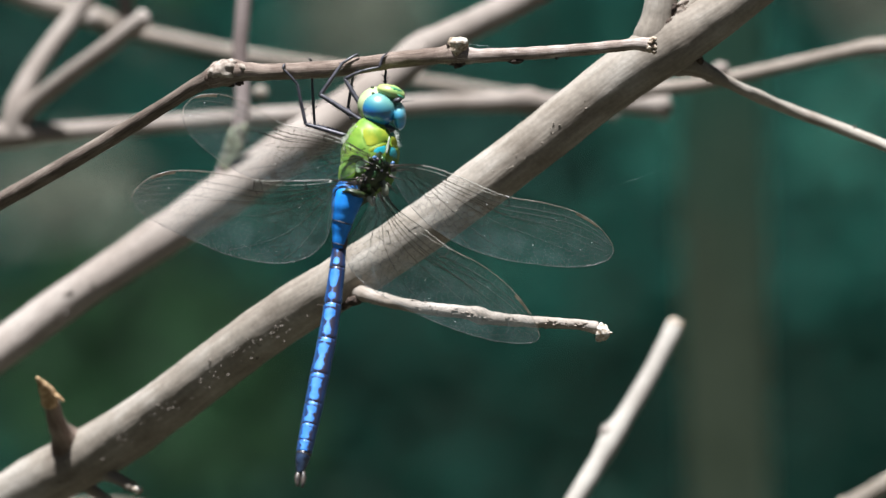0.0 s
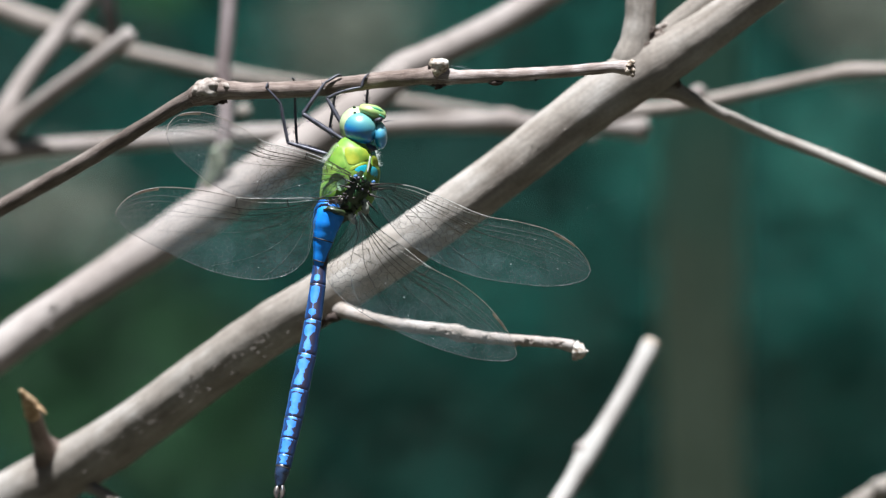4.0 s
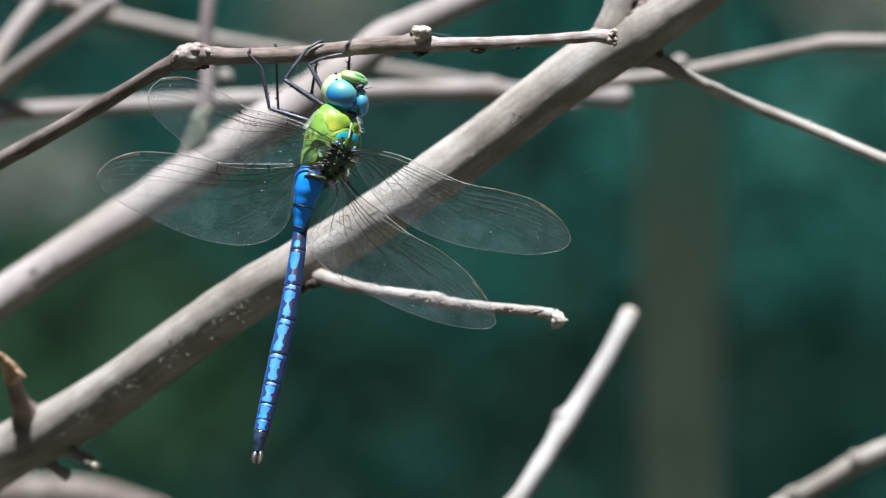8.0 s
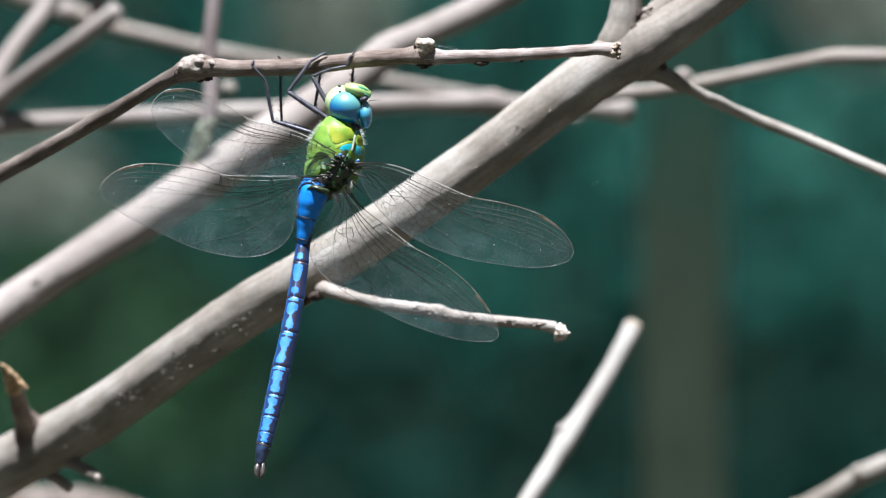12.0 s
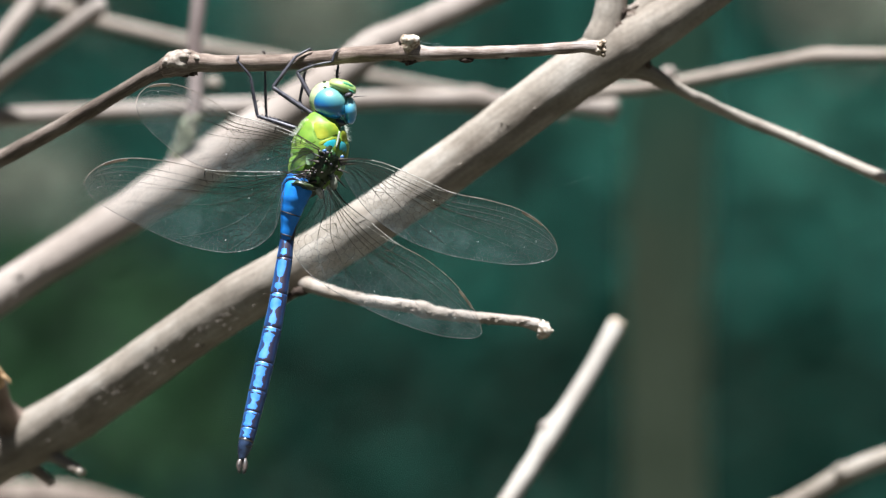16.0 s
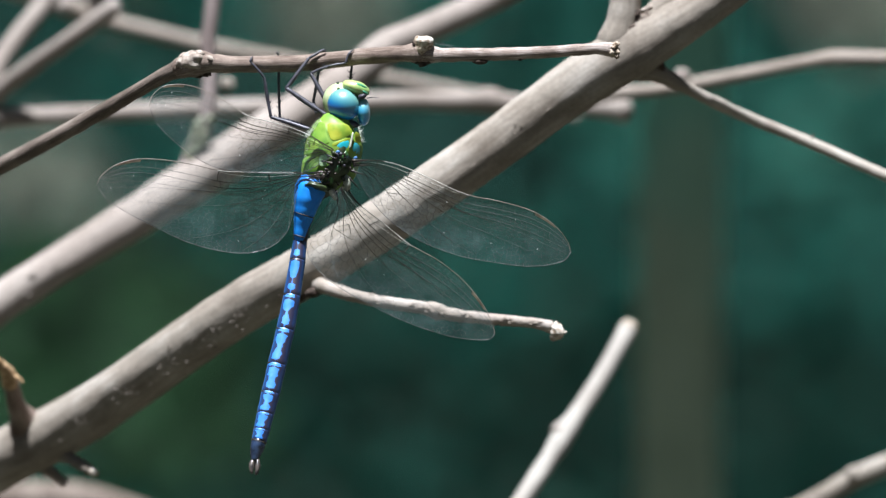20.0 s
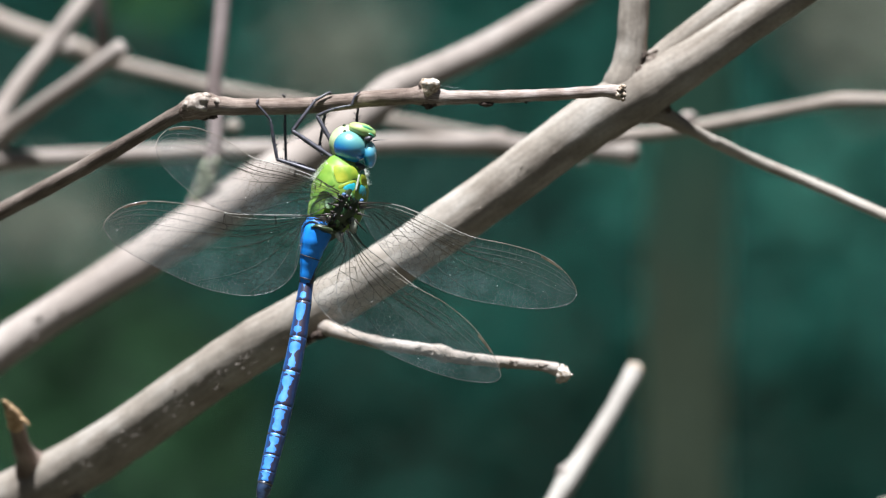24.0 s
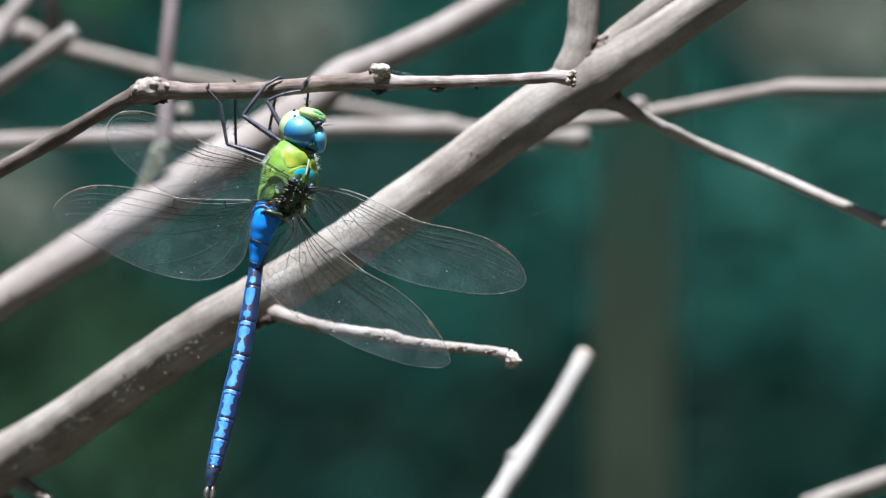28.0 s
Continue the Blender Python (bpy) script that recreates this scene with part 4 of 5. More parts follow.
        r = rnd.uniform(0.5, 1.2)
        lump(*p, r, r * 0.7, r * 0.5, rnd.uniform(0, 180), 0.4, s * 9, 1, bm=bm)
    part("dust_specks", bm, HAIR, wing, "pale specks of dust")
    return wing


def build_leg(body, label, joints, radii, spines, seed):
    """Femur, tibia and clawed tarsus along joints of (u, v, b)."""
    rnd = random.Random(seed)
    leg = None
    for i, name in enumerate(("femur", "tibia", "tarsus")[:len(joints) - 1]):
        (u0, v0, b0), (u1, v1, b1) = joints[i], joints[i + 1]
        r0, r1 = radii[i] * 0.74, radii[i + 1] * 0.74
        mid = ((u0 + u1) / 2 + rnd.uniform(-1, 1), (v0 + v1) / 2 + rnd.uniform(-1, 1), (b0 + b1) / 2)
        bm = loft([(u0, v0, b0, r0 * 0.8), (*mid, (r0 + r1) / 2), (u1, v1, b1, r1 * 0.85)], sides=8, step=0.0004, rough=0.03, seed=seed)
        if spines and i < 2:
            for _ in range(spines):
                t = rnd.uniform(0.15, 0.95)
                u, v, b = u0 + (u1 - u0) * t, v0 + (v1 - v0) * t, b0 + (b1 - b0) * t
                a = rnd.choice((-1, 1)) * rnd.uniform(0.6, 1.1)
                du, dv = (u1 - u0), (v1 - v0)
                ln = math.hypot(du, dv) + 1e-6
                x, y = du / ln * math.cos(a) - dv / ln * math.sin(a), du / ln * math.sin(a) + dv / ln * math.cos(a)
                one = loft([(u, v, b, 0.9), (u + x * 5, v + y * 5, b - 0.1, 0.5), (u + x * 9, v + y * 9, b - 0.2, 0.2)], sides=4, step=0.0004, rough=0)
                me = bpy.data.meshes.new("t")
                one.to_mesh(me)
                one.free()
                bm.from_mesh(me)
                bpy.data.meshes.remove(me)
        ob = part(name if i else "leg", bm, CHITIN, leg or body, label if i == 0 else "")
        leg = leg or ob
    return leg


def along_one(bm):
    """Lets the UV run from 0 to 1 along a limb."""
    uvl = bm.loops.layers.uv["UVMap"]
    top = max(l[uvl].uv.x for f in bm.faces for l in f.loops)
    for f in bm.faces:
        for l in f.loops:
            l[uvl].uv.x /= top


def dragonfly():
    d = thing("dragonfly", at(650, 290, -5), "blue and lime-green hawker dragonfly hanging from a twig, wings spread", "dragonfly")
    # thorax
    axis = [(676, 222, 18), (668, 232, 37), (660, 250, 47), (655, 275, 51), (648, 305, 50), (634, 329, 39), (622, 346, 25)]
    part("thorax", loft([(u, v, -5, r) for u, v, r in axis], sides=36, step=0.0004, rough=0.04, grain=0.004, seed=2.0), LIME, d, "lime-green thorax with dark seams")
    fine = spline([(u, v, 0, r) for u, v, r in axis], 2.0)

    def front(u, v):
        """How far the thorax stands out at u, v."""
        gap = np.hypot(fine[:, 0] - u, fine[:, 1] - v)
        return -5 - 0.1 * float(np.sqrt(np.maximum(0, fine[:, 3] ** 2 - gap ** 2)).max())

    def panel(name, u, v, ru, rv, turn, lift, mat, label="", ragged=0.34, seed=0.0):
        """A thin curved plate that hugs the thorax, with an uneven rim."""
        a, n, m = radians(turn), 28, 6
        verts, faces = [at(u, v, front(u, v) - lift)], []
        for k in range(1, m + 1):
            for q in range(n):
                t = math.tau * q / n
                f = k / m * (1 + ragged * noise.noise((math.cos(t) * 1.3 + seed, math.sin(t) * 1.3, seed)) + 0.4 * ragged * noise.noise((math.cos(t) * 4, math.sin(t) * 4 + seed, 1.0)))
                for _ in range(12):
                    x, y = ru * f * math.cos(t), rv * f * math.sin(t)
                    x, y = u + x * math.cos(a) + y * math.sin(a), v - x * math.sin(a) + y * math.cos(a)
                    if front(x, y) < -6.2:
                        break
                    f *= 0.92
                bump = 0.35 * ragged * noise.noise((x * 0.12, y * 0.12, seed))
                verts.append(at(x, y, front(x, y) - lift * (1 - (k / m) ** 3) + (0.05 if k == m else 0) + bump * (1 - k / m)))
        for q in range(n):
            faces.append((0, 1 + q, 1 + (q + 1) % n))
            for k in range(m - 1):
                x, y = 1 + k * n, 1 + (k + 1) * n
                faces.append((x + q, y + q, y + (q + 1) % n, x + (q + 1) % n))
        return raw(name, verts, faces, mat, d, label, True)

    def plate(name, corners, lift, mat, label="", seed=0.0):
        """A thin curved plate on the thorax within a rounded outline of corners."""
        c = np.array(corners, float)
        mid = c.mean(0)
        ring = []
        for k in range(len(c)):
            p, q, r = c[k - 1], c[k], c[(k + 1) % len(c)]
            for t in (0.22, 0.5, 0.78):
                e, f = q + (p - q) * 0.5, q + (r - q) * 0.5
                ring.append((1 - t) ** 2 * e + 2 * t * (1 - t) * (q * 1.25 - (e + f) * 0.125) + t * t * f)
        n, m = len(ring), 6
        verts, faces = [at(*mid, front(*mid) - lift)], []
        for k in range(1, m + 1):
            for u, v in ring:
                f = k / m * (1 + 0.05 * noise.noise((u * 0.3, v * 0.3, seed)))
                for _ in range(10):
                    x, y = mid[0] + (u - mid[0]) * f, mid[1] + (v - mid[1]) * f
                    if front(x, y) < -6.0:
                        break
                    f *= 0.94
                dent = 0.015 * noise.noise((x * 0.10, y * 0.10, seed)) * (1 - (k / m) ** 2)
                verts.append(at(x, y, front(x, y) - lift * (1 - (k / m) ** 4) + dent + (0.02 if k == m else 0)))
        for q in range(n):
            faces.append((0, 1 + q, 1 + (q + 1) % n))
            for k in range(m - 1):
                x, y = 1 + k * n, 1 + (k + 1) * n
                faces.append((x + q, y + q, y + (q + 1) % n, x + (q + 1) % n))
        return raw(name, verts, faces, mat, d, label, True)

    plate("shoulder_plate", [(617, 230), (638, 226), (640, 241), (648, 263), (634, 267), (614, 248)], 0.018, GREEN_PLATE, "bright green shoulder plate", 1.0)
    plate("shoulder_plate", [(642, 226), (678, 226), (689, 243), (683, 249), (652, 261), (643, 241)], 0.018, LIME_BRIGHT, "yellow-green shoulder plate", 2.0)
    plate("shoulder_plate", [(692, 240), (702, 245), (705, 263), (692, 259)], 0.02, LIME_BRIGHT, "", 3.0)
    plate("flank_plate", [(650, 264), (684, 251), (683, 257), (663, 263), (654, 271)], 0.02, LIME_BRIGHT, "", 4.0)
    plate("flank_plate", [(612, 250), (634, 269), (648, 277), (628, 286), (599, 288), (602, 270)], 0.018, GREEN_PLATE, "", 5.0)
    plate("flank_plate", [(598, 290), (627, 288), (629, 308), (621, 319), (596, 320)], 0.018, GREEN_PLATE, "", 6.0)
    plate("flank_plate", [(629, 288), (643, 282), (645, 303), (631, 307)], 0.02, MINT, "pale mint-green plate", 7.0)
    plate("flank_plate", [(588, 329), (610, 326), (614, 342), (587, 344)], 0.02, MINT, "", 8.0)
    plate("blue_patch", [(659, 268), (669, 259), (684, 257), (681, 273), (671, 275)], 0.04, TURQUOISE, "turquoise patch before the wing roots", 9.0)
    plate("blue_patch", [(688, 273), (691, 260), (699, 263), (705, 274), (704, 286), (693, 280)], 0.04, TURQUOISE, "", 10.0)
    panel("wing_saddle", 660, 312, 20, 46, -27, 0.45, BROWN, "dark green-brown saddle between the wing roots", 0.35, 10.0)
    panel("wing_saddle", 632, 322, 12, 7, 20, 0.4, ROSE, "pinkish pale wing joint", 0.5, 11.0)
    panel("saddle_plate", 676, 287, 7, 11, -20, 0.75, MOSS, "dark mossy green plate", 0.3, 12.0)
    panel("saddle_plate", 664, 309, 8, 14, -25, 0.75, MOSS, "", 0.3, 13.0)
    panel("saddle_plate", 652, 331, 7, 9, -20, 0.7, MOSS, "", 0.3, 14.0)
    ridge = [(689, 243), (687, 256), (684, 272)]
    part("back_ridge", loft([(u, v, front(u, v) - 0.15, r) for (u, v), r in zip(ridge, (1.4, 2.1, 1.6))], sides=8, step=0.0004), CREAM, d, "pale ridge")
    part("flank_cream", lump(681, 334, -8.6, 7, 16, 8, 8, 0.2, 3.0), CREAM, d, "cream side plate")
    part("flank_cream", lump(656, 354, -8.6, 6, 14, 8, 28, 0.2, 5.0), CREAM, d)
    # wing roots: dark stalks and small knobs
    rnd = random.Random(12)
    for u, v in ((663, 279), (695, 289)):
        part("root_spot", lump(u, v, front(u, v) - 0.65, 4, 3.4, 3, 20, 0.3, u, 2), DULL_BLUE, d, "small blue spot")
    rays = [(664, 284, 636, 268), (660, 292, 622, 274), (654, 300, 620, 292), (650, 316, 604, 318), (648, 324, 598, 328), (650, 334, 610, 345), (690, 294, 716, 291), (692, 302, 724, 301), (688, 312, 718, 320), (676, 336, 702, 370), (670, 344, 686, 378), (662, 348, 668, 382), (684, 324, 706, 346)]
    for n, (u0, v0, u1, v1) in enumerate(rays):
        deep = front(u0, v0) - 0.7
        part("vein_root", loft([(u0, v0, deep, 3.2), ((u0 * 2 + u1) / 3, (v0 * 2 + v1) / 3, (deep * 2 - 8.5) / 3 - 0.3, 1.7), (u1, v1, -8.3, 0.5)], sides=7, step=0.0003, rough=0.35, grain=0.0012, seed=n * 2.0), SUTURE, d)
    for k in range(30):
        u, v = rnd.gauss(668, 10) if k % 5 else rnd.gauss(638, 6), rnd.uniform(280, 344) if k % 5 else rnd.uniform(318, 334)
        part("root_knob", lump(u, v, front(u, v) - 0.75, rnd.uniform(2, 4.5), rnd.uniform(1.6, 3.4), 3, rnd.uniform(0, 180), 0.4, k, 2), (SUTURE, BROWN, SUTURE, CHITIN)[k % 4], d)
    # head
    head = part("head", lump(666, 189, -3.4, 33, 35, 34, 20, 0.03, 1.0, 4), FACE_PALE, d, "yellow-green back of the head")
    part("eye", lump(671.5, 193.5, -5.4, 30.5, 29, 30, -28, 0.0, 0.0, 4), EYE_BLUE, head, "large blue-green compound eye")
    part("eye", lump(706.5, 205, -5.0, 12.5, 25, 26, 5, 0.0, 0.0, 4), EYE_FAR, head, "large blue-green compound eye")
    part("brow", lump(692, 163.5, -4.9, 26, 13, 25, -18, 0.05, 2.0, 4), FACE, head, "yellow-green forehead")
    part("brow_band", lump(697, 158, -5.2, 17, 4.5, 19, -20, 0.08, 3.0, 3), FACE_GREEN, head, "shiny green band")
    part("lip_band", lump(706, 170, -5.6, 10, 4, 15, -28, 0.1, 5.0, 3), FACE_GREEN, head)
    part("mouth", lump(703, 178, -7.1, 8, 5, 6, 20, 0.25, 4.0, 2), CHITIN, head, "black gap between the eyes")
    part("ocellus", lump(659, 155, -6.2, 3, 2.5, 3, 0, 0.1, 1.0, 2), BROWN, head)
    part("antenna", loft([(712, 181, -6.8, 1.0), (722, 179, -7.3, 0.6), (733, 179, -7.6, 0.4)], sides=5, step=0.0004, rough=0), CHITIN, head)
    part("neck", lump(672, 226, -4.4, 30, 9, 22, -8, 0.1, 6.0, 3), CHITIN, d, "dark neck")
    # pale fur round the neck and flank
    verts, faces = [], []
    for k in range(620):
        t = rnd.random()
        if k % 7 == 0:
            u, v, a = 697 + 8 * t, 232 + 30 * t, rnd.uniform(-0.7, 0.7)
        elif k % 3:
            u, v, a = 634 - 24 * t, 222 + 30 * t, math.pi + rnd.uniform(-0.6, 0.9)
        else:
            u, v, a = 612 - 10 * t, 250 + 85 * t, math.pi + rnd.uniform(-0.7, 0.5)
        ln = rnd.uniform(5, 12) * (0.6, 1.0, 0.9)[k % 3]
        b = -6.5 + rnd.uniform(-1, 2.5)
        p, q = at(u, v, b), at(u + ln * math.cos(a), v + ln * math.sin(a), b - rnd.uniform(0, 0.6))
        side = (q - p).cross(Vector((0, 1, 0))).normalized() * 0.000034
        i = len(verts)
        verts += [p - side, p + side, p + Vector((0, 0.00006, 0)), q]
        faces += [(i, i + 1, i + 3), (i + 1, i + 2, i + 3), (i + 2, i, i + 3)]
    raw("fur", verts, faces, HAIR, d, "soft pale fur round the neck", kind="stuff")
    # abdomen
    bm = loft([(620, 334, -6.6, 26), (616, 348, -7.3, 28.5), (611.5, 364, -7.6, 25.5), (608, 382, -7.6, 21), (605, 400, -7.5, 17.5), (602, 420, -7.4, 14), (600, 442, -7.2, 12.5)], sides=28, step=0.0004, rough=0.02)
    along_one(bm)
    part("abdomen_base", bm, ABDOMEN_BASE, d, "bright blue swollen base of the abdomen")
    for (u, v), w in (((606.0, 394), 19.6), ((601.0, 433), 13.4)):
        part("base_ring", loft([(u + 0.2, v - 0.7, -7.6, w), (u - 0.2, v + 0.7, -7.6, w)], sides=28, step=0.0004, rough=0.02, cut=True), SUTURE, d)
    part("base_collar", lump(630, 342, -9.0, 24, 7.5, 19, -12, 0.35, 3.0, 3), BROWN, d)
    swing = lambda v: -7.2 - 13.0 * max(0.0, v - 440) / 420
    stops = [(600, 440, 12.5), (597, 476, 14.5), (589, 540, 16), (579, 602, 17), (566, 665, 17.5), (556, 716, 17), (548, 754, 16), (542, 783, 15), (538, 802, 14)]
    for i in range(len(stops) - 1):
        (u0, v0, r0), (u1, v1, r1) = stops[i], stops[i + 1]
        q = lambda t: (u0 + (u1 - u0) * t, v0 + (v1 - v0) * t, swing(v0 + (v1 - v0) * t))
        bm = loft([(*q(0), r0 * 0.97), (*q(0.1), r0), (*q(0.5), (r0 + r1) / 2 * 0.97), (*q(0.92), r1), (*q(1), r1 * 0.93)],
                  sides=28, step=0.0004, rough=0.015, seed=i)
        along_one(bm)
        part("abdomen_segment", bm, (ABDOMEN_NARROW, ABDOMEN_BROKEN, ABDOMEN)[min(i, 2)], d, "dark abdomen segment with pale blue blotches")
        part("segment_ring", loft([(u1 + 0.4, v1 - 1.2, swing(v1), r1 * 1.01), (u1 - 0.4, v1 + 1.8, swing(v1), r1 * 1.0)], sides=24, step=0.0004, rough=0), SUTURE, d)
    part("tail_segment", loft([(538, 800, swing(800), 13), (536, 812, swing(812), 14), (533, 826, swing(826), 10), (531, 838, swing(838), 7)], sides=18, step=0.0004, rough=0.08, grain=0.001, seed=3.0), TAIL, d, "black shiny tail segment")
    for (u0, v0), (u1, v1), (u2, v2) in (((530, 832), (526, 848), (527, 860)), ((536, 832), (537, 848), (535, 862))):
        part("clasper", loft([(u0, v0, swing(v0), 4), (u1, v1, swing(v1) - 0.3, 5.5), (u2, v2, swing(v2) - 0.4, 3)], sides=10, step=0.0003, rough=0.2, grain=0.001, seed=u0), PALE_TIP, d, "pale glossy tail clasper")
    # wings
    build_wing(d, "forewing", "clear forewing with dark net of veins", [(655, 275), (600, 246), (555, 232), (500, 219), (455, 193), (412, 173), (380, 167), (345, 172), (325, 192), (323, 208)],
               [(650, 290), (600, 318), (540, 321), (480, 319), (440, 312), (405, 295), (365, 266), (335, 236), (325, 216), (323, 208)], -0.14, 0.47, 3.9, 1)
    build_wing(d, "hindwing", "clear broad hindwing with dark net of veins", [(640, 325), (590, 319), (530, 320), (458, 320), (405, 310), (350, 303), (300, 304), (262, 317), (238, 338), (233, 350)],
               [(636, 335), (598, 345), (586, 395), (575, 428), (545, 455), (500, 466), (450, 462), (395, 448), (340, 424), (285, 398), (248, 374), (233, 350)], -0.12, 0.45, 4.1, 2)
    build_wing(d, "forewing", "clear forewing with dark net of veins", [(692, 298), (716, 292), (762, 296), (828, 320), (893, 347), (960, 359), (1020, 376), (1058, 400), (1082, 430), (1086, 445)],
               [(692, 308), (712, 345), (745, 385), (785, 417), (830, 440), (890, 459), (950, 468), (1005, 473), (1050, 469), (1078, 459), (1086, 445)], 0.10, 0.50, 4.4, 3)
    build_wing(d, "hindwing", "clear broad hindwing with dark net of veins", [(672, 340), (702, 370), (748, 404), (796, 440), (850, 468), (898, 505), (932, 545), (950, 578), (955, 596)],
               [(664, 348), (640, 388), (615, 430), (614, 462), (632, 490), (672, 521), (725, 549), (785, 576), (835, 593), (885, 605), (930, 608), (948, 605), (955, 596)], 0.10, 0.42, 4.7, 4)
    # legs
    legs = [("black spiny leg gripping the twig", [(612, 240, -5), (541, 220, -2.5), (527, 150, -2.0), (501, 122, -1.9)], (6, 5, 3.5, 2.6), 12),
            ("black spiny leg behind the twig", [(606, 236, -3), (557, 222, 1), (552, 135, 2), (551, 108, 2)], (5, 4, 3, 2), 10),
            ("black spiny leg gripping the twig", [(640, 214, -5), (567, 168, -3), (606, 112, -2.0), (630, 97, -1.2)], (7, 6, 4, 3), 10),
            ("black spiny leg gripping the twig", [(640, 190, -3), (610, 140, -1.5), (640, 126, -1.9), (672, 119, -1.8)], (6.5, 5, 3.5, 2.8), 8),
            ("black spiny leg behind the twig", [(622, 210, -2), (616, 190, 0), (624, 138, 1.8), (627, 122, 1.9)], (5, 4, 3.5, 2), 8),
            ("black spiny leg behind the head", [(684, 175, -2), (682, 152, 0), (683, 128, 1.5), (684, 110, 1.9)], (4, 3.5, 3.5, 2), 5)]
    for i, (label, joints, radii, spines) in enumerate(legs):
        leg = build_leg(d, label, joints, radii, spines, i + 3.0)
        u, v, b = joints[-1]
        rise = {0: (4, -9), 1: (-5, -4), 2: (6, 2), 3: (14, -25), 4: (4, -18), 5: (6, -16)}[i]
        part("claw", loft([(u, v, b, radii[-1]), (u + rise[0] * 0.4, v + rise[1] * 0.7, b * 0.9, radii[-1] * 0.8), (u + rise[0], v + rise[1], b * 0.6, 1.0)], sides=7, step=0.0003, rough=0), CHITIN, leg)
    return d


dragonfly()


def web():
    t = thing("spider_thread", at(822, 80, 0), "faint spider threads between the bud and the twig", "spider thread")
    raw("strand", *tubes([([at(822, 76, 0), at(880, 88, 0), at(938, 95, -1.1)], 0.000009)]), THREAD, t)
    raw("strand", *tubes([([at(824, 78, 0), at(860, 81, 0), at(905, 97, -1.1)], 0.000008)]), THREAD, t)

    raw("strand", *tubes([([at(1078, 333, 20), at(1150, 308, 30), at(1224, 279, 40)], 0.000003)]), THREAD, t)


web()


# ---- trees and undergrowth behind ----
def leaves(rnd, count, spot, size):
    """Folded pointed leaves; spot gives each one's place."""
    verts, faces = [], []
    for _ in range(count):
        p = Vector(spot())
        a = Vector((rnd.gauss(0, 1), rnd.gauss(0, 1), rnd.gauss(0, 0.6) - 0.3)).normalized()
        n = Vector((rnd.gauss(-0.2, 0.7), rnd.gauss(-0.7, 0.6), 0.8))
        o = a.cross(n).normalized()
        n = o.cross(a)
        s = size * rnd.uniform(0.6, 1.3)
        i = len(verts)
        verts += [p, p + a * s * 0.45 + o * s * 0.26 + n * s * 0.06, p + a * s - n * s * 0.08, p + a * s * 0.45 - o * s * 0.26 + n * s * 0.06]
        faces += [(i, i + 1, i + 2), (i, i + 2, i + 3)]
    return verts, faces


def clumped(rnd, centre, radii, lumps, tight):
    """Places gathered in clumps inside an ellipsoid."""
    c = Vector(centre)
    hubs = []
    while len(hubs) < lumps:
        q = Vector([rnd.uniform(-1, 1) for _ in range(3)])
        if q.length < 1:
            hubs.append(c + Vector((q.x * radii[0], q.y * radii[1], q.z * radii[2])))

    def spot():
        h = rnd.choice(hubs)
        return h + Vector((rnd.gauss(0, tight), rnd.gauss(0, tight), rnd.gauss(0, tight * 0.7)))

    return spot


def build_tree(label, foot_at, lean, r0, top, crown, count, mat, seed):
    rnd = random.Random(seed)
    x, y = foot_at
    t = thing("tree", Vector((x, y, 0)), label, "tree", "slender trees behind the shrub")
    z = lambda h: sheet(x + lean * h + 0.01 * math.sin(3 * h + seed), y, h)
    part("trunk", loft([(*z(h), r * 1e4 / ((EYE + y) / EYE)) for h, r in ((-0.05, r0 * 1.5), (0.25, r0 * 1.12), (1.0, r0), (1.4, r0 * 0.98), (2.0, r0 * 0.85), (top, r0 * 0.5))], sides=20, step=0.02, rough=0.08, grain=0.05, seed=seed), TRUNK_BARK, t, "smooth olive-grey trunk")
    for i in range(6):
        a, h = i * 1.05 + seed, top - 0.1 - 0.12 * i
        px, py = x + lean * h, y
        bm = loft([(*sheet(px, py, h), r0 * 3500), (*sheet(px + 0.4 * math.cos(a), py + 0.4 * math.sin(a), h + 0.25), r0 * 2400), (*sheet(px + 1.0 * math.cos(a), py + 1.0 * math.sin(a), h + 0.5), r0 * 1000)], sides=8, step=0.05, rough=0.05, grain=0.05)
        part("limb", bm, TRUNK_BARK, t)
    v, f = leaves(rnd, count, clumped(rnd, *crown, 60, 0.12), 0.10)
    raw("crown", v, f, mat, t, "unseen leaves added to shade the trunk", kind="stuff")


# the crown is out of view, set where it keeps the sun off the trunk
build_tree("slender olive-grey tree with an unseen crown added for shade", (0.1270, 0.80), -0.03, 0.0118, 2.75, ((-0.02, 0.86, 2.7), (0.50, 0.36, 0.26)), 5200, LEAF_DARK, 1.0)


def bank_height(x, y):
    """A steep leafy bank that climbs away from the water-side shrub."""
    t = min(1.0, max(0.0, (y - 2.1) / 2.4))
    return -0.02 + 2.7 * t * t * (3 - 2 * t) + 0.08 * noise.noise((x * 0.9, y * 0.9, 2.0)) * min(1, t * 4)


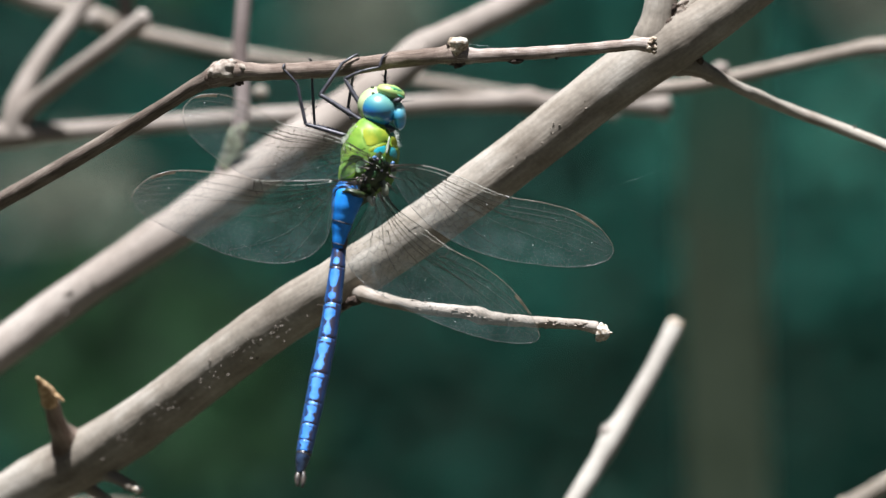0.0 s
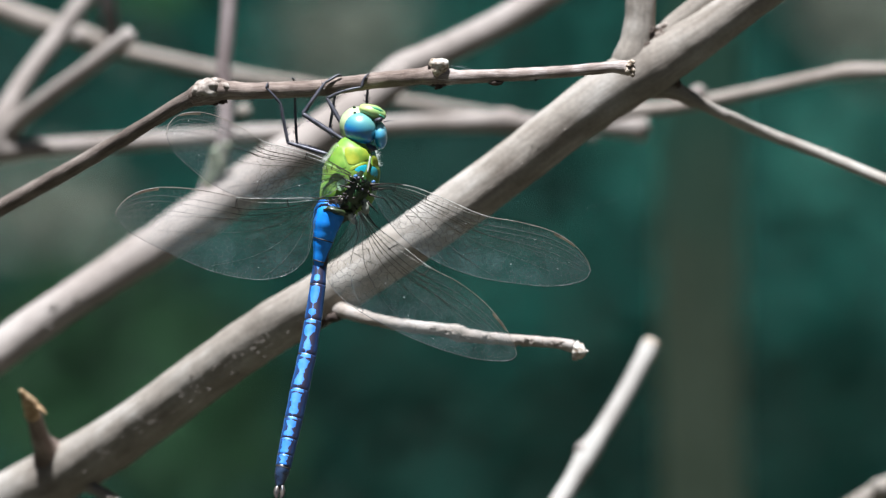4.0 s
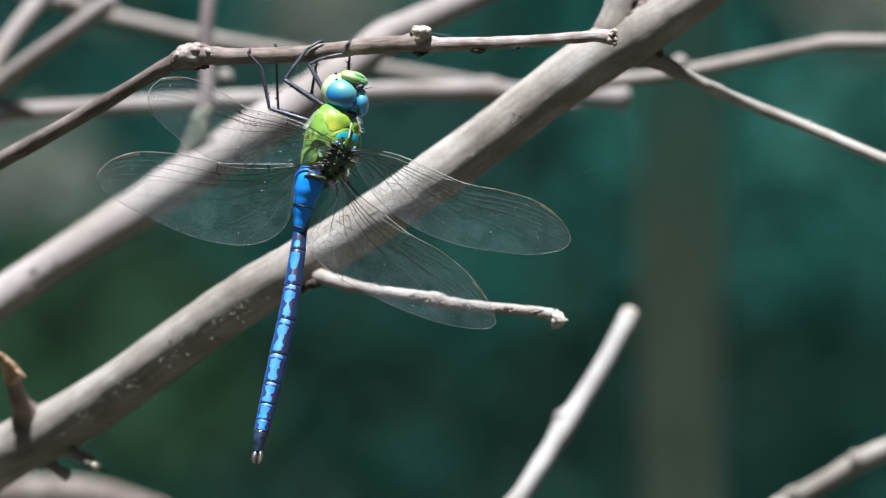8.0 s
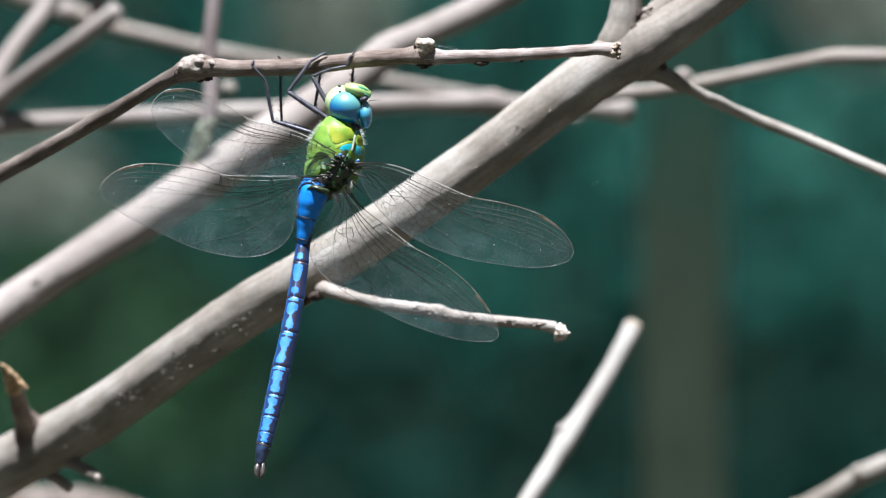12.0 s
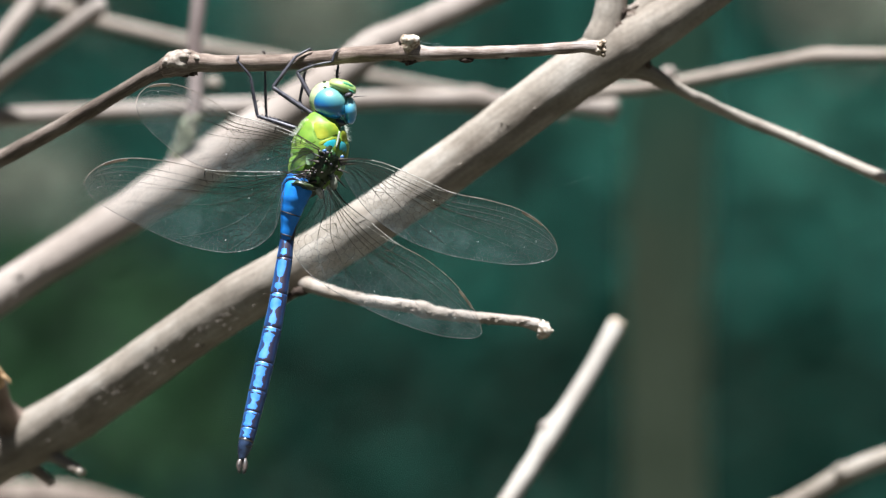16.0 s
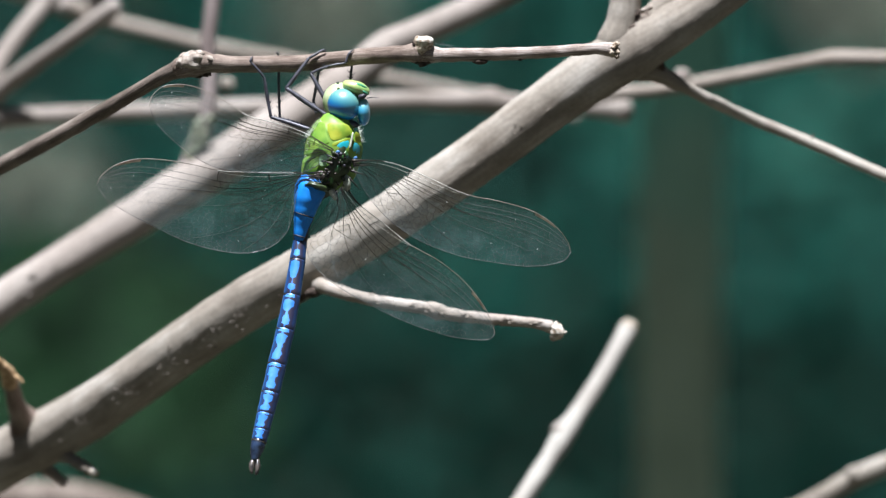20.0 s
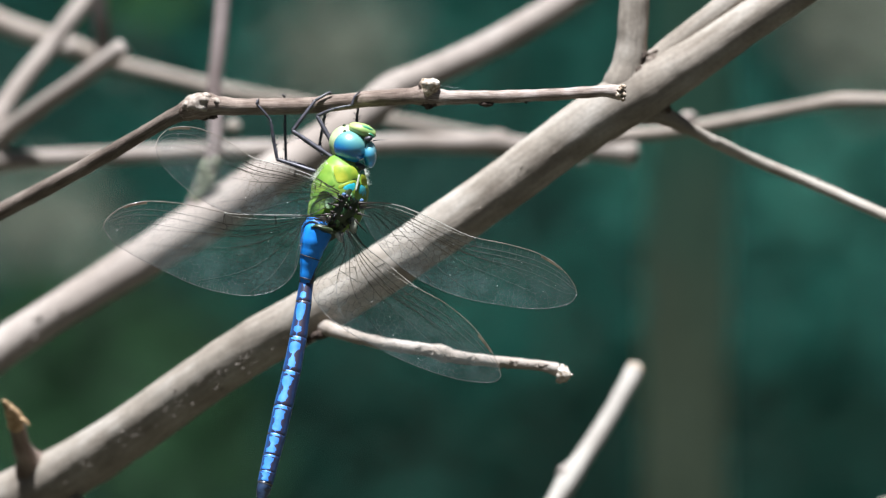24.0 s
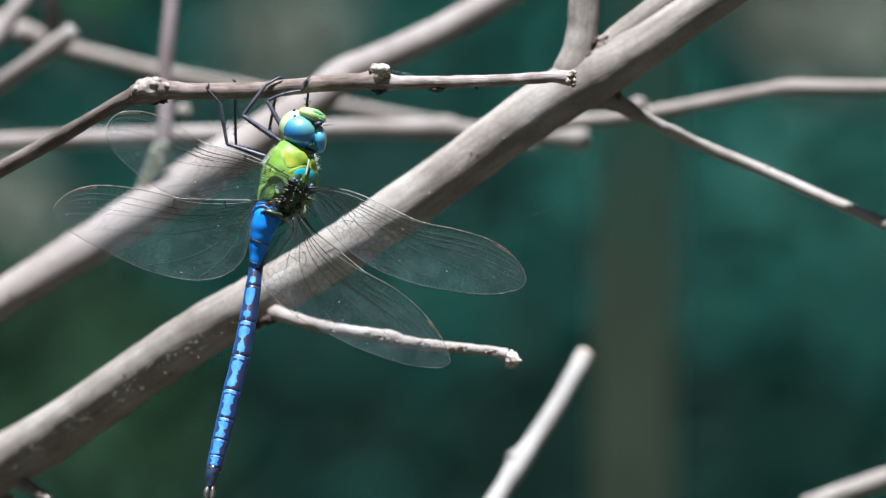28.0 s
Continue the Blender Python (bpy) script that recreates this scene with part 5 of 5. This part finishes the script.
def build_bank():
    t = thing("leafy_bank", Vector((0, 3.3, 0)), "steep bank overgrown with small blue-green leaves", "bank")
    xs, ys = np.linspace(-5, 5, 61), np.linspace(2.0, 7.0, 51)
    verts = [(x, y, bank_height(x, y) - 0.05) for y in ys for x in xs]
    n = len(xs)
    faces = [(i * n + j, i * n + j + 1, (i + 1) * n + j + 1, (i + 1) * n + j) for i in range(len(ys) - 1) for j in range(n - 1)]
    raw("earth", verts, faces, HUMUS, t, "dark earth under the leaves", True)
    rnd = random.Random(77)
    kinds = {"green": ([], LEAF_GREEN), "teal": ([], LEAF_TEAL), "deep": ([], LEAF_DEEP), "dark": ([], LEAF_DARK), "dull": ([], LEAF_DULL), "dry": ([], LEAF_DRY), "fresh": ([], LEAF_FRESH)}
    # patches of lighter or darker leaf colour: centre on the sheet, reach, kind
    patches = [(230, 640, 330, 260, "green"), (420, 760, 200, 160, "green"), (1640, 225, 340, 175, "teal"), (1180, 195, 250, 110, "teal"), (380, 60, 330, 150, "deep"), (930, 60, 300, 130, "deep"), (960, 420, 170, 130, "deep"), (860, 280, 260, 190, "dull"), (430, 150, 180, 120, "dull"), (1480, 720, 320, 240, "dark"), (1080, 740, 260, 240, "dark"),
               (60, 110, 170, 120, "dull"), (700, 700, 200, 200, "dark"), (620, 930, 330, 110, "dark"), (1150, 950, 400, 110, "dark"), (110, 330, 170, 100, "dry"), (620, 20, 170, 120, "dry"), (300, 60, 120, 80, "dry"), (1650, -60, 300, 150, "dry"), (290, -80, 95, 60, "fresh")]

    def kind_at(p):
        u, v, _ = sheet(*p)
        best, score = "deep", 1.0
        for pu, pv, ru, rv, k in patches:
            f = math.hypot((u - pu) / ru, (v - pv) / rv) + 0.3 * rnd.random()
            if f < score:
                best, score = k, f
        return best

    for near, count, size in ((True, 56000, 0.019), (False, 16000, 0.075)):
        for _ in range(count):
            x, y = (rnd.uniform(-0.75, 0.75), rnd.uniform(2.9, 3.9)) if near else (rnd.gauss(0, 1.6), rnd.uniform(2.2, 5.4))
            if not near and abs(x) < 0.7 and 2.95 < y < 3.85:
                continue
            p = Vector((x, y - abs(rnd.gauss(0, 0.03)), bank_height(x, y) + abs(rnd.gauss(0, 0.03))))
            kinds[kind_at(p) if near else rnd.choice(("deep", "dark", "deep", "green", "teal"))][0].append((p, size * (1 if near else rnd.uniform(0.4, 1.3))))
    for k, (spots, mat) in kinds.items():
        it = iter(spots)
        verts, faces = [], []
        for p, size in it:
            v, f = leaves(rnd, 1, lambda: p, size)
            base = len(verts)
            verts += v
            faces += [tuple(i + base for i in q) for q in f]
        raw(k + "_foliage", verts, faces, mat, t, {"green": "fresh green leaves", "teal": "bright blue-green leaves", "deep": "deep blue-green leaves", "dark": "dark leaves", "dull": "dull greyish-green leaves", "dry": "grey-brown leaves", "fresh": "bright yellow-green leaves"}[k], kind="stuff")


build_bank()
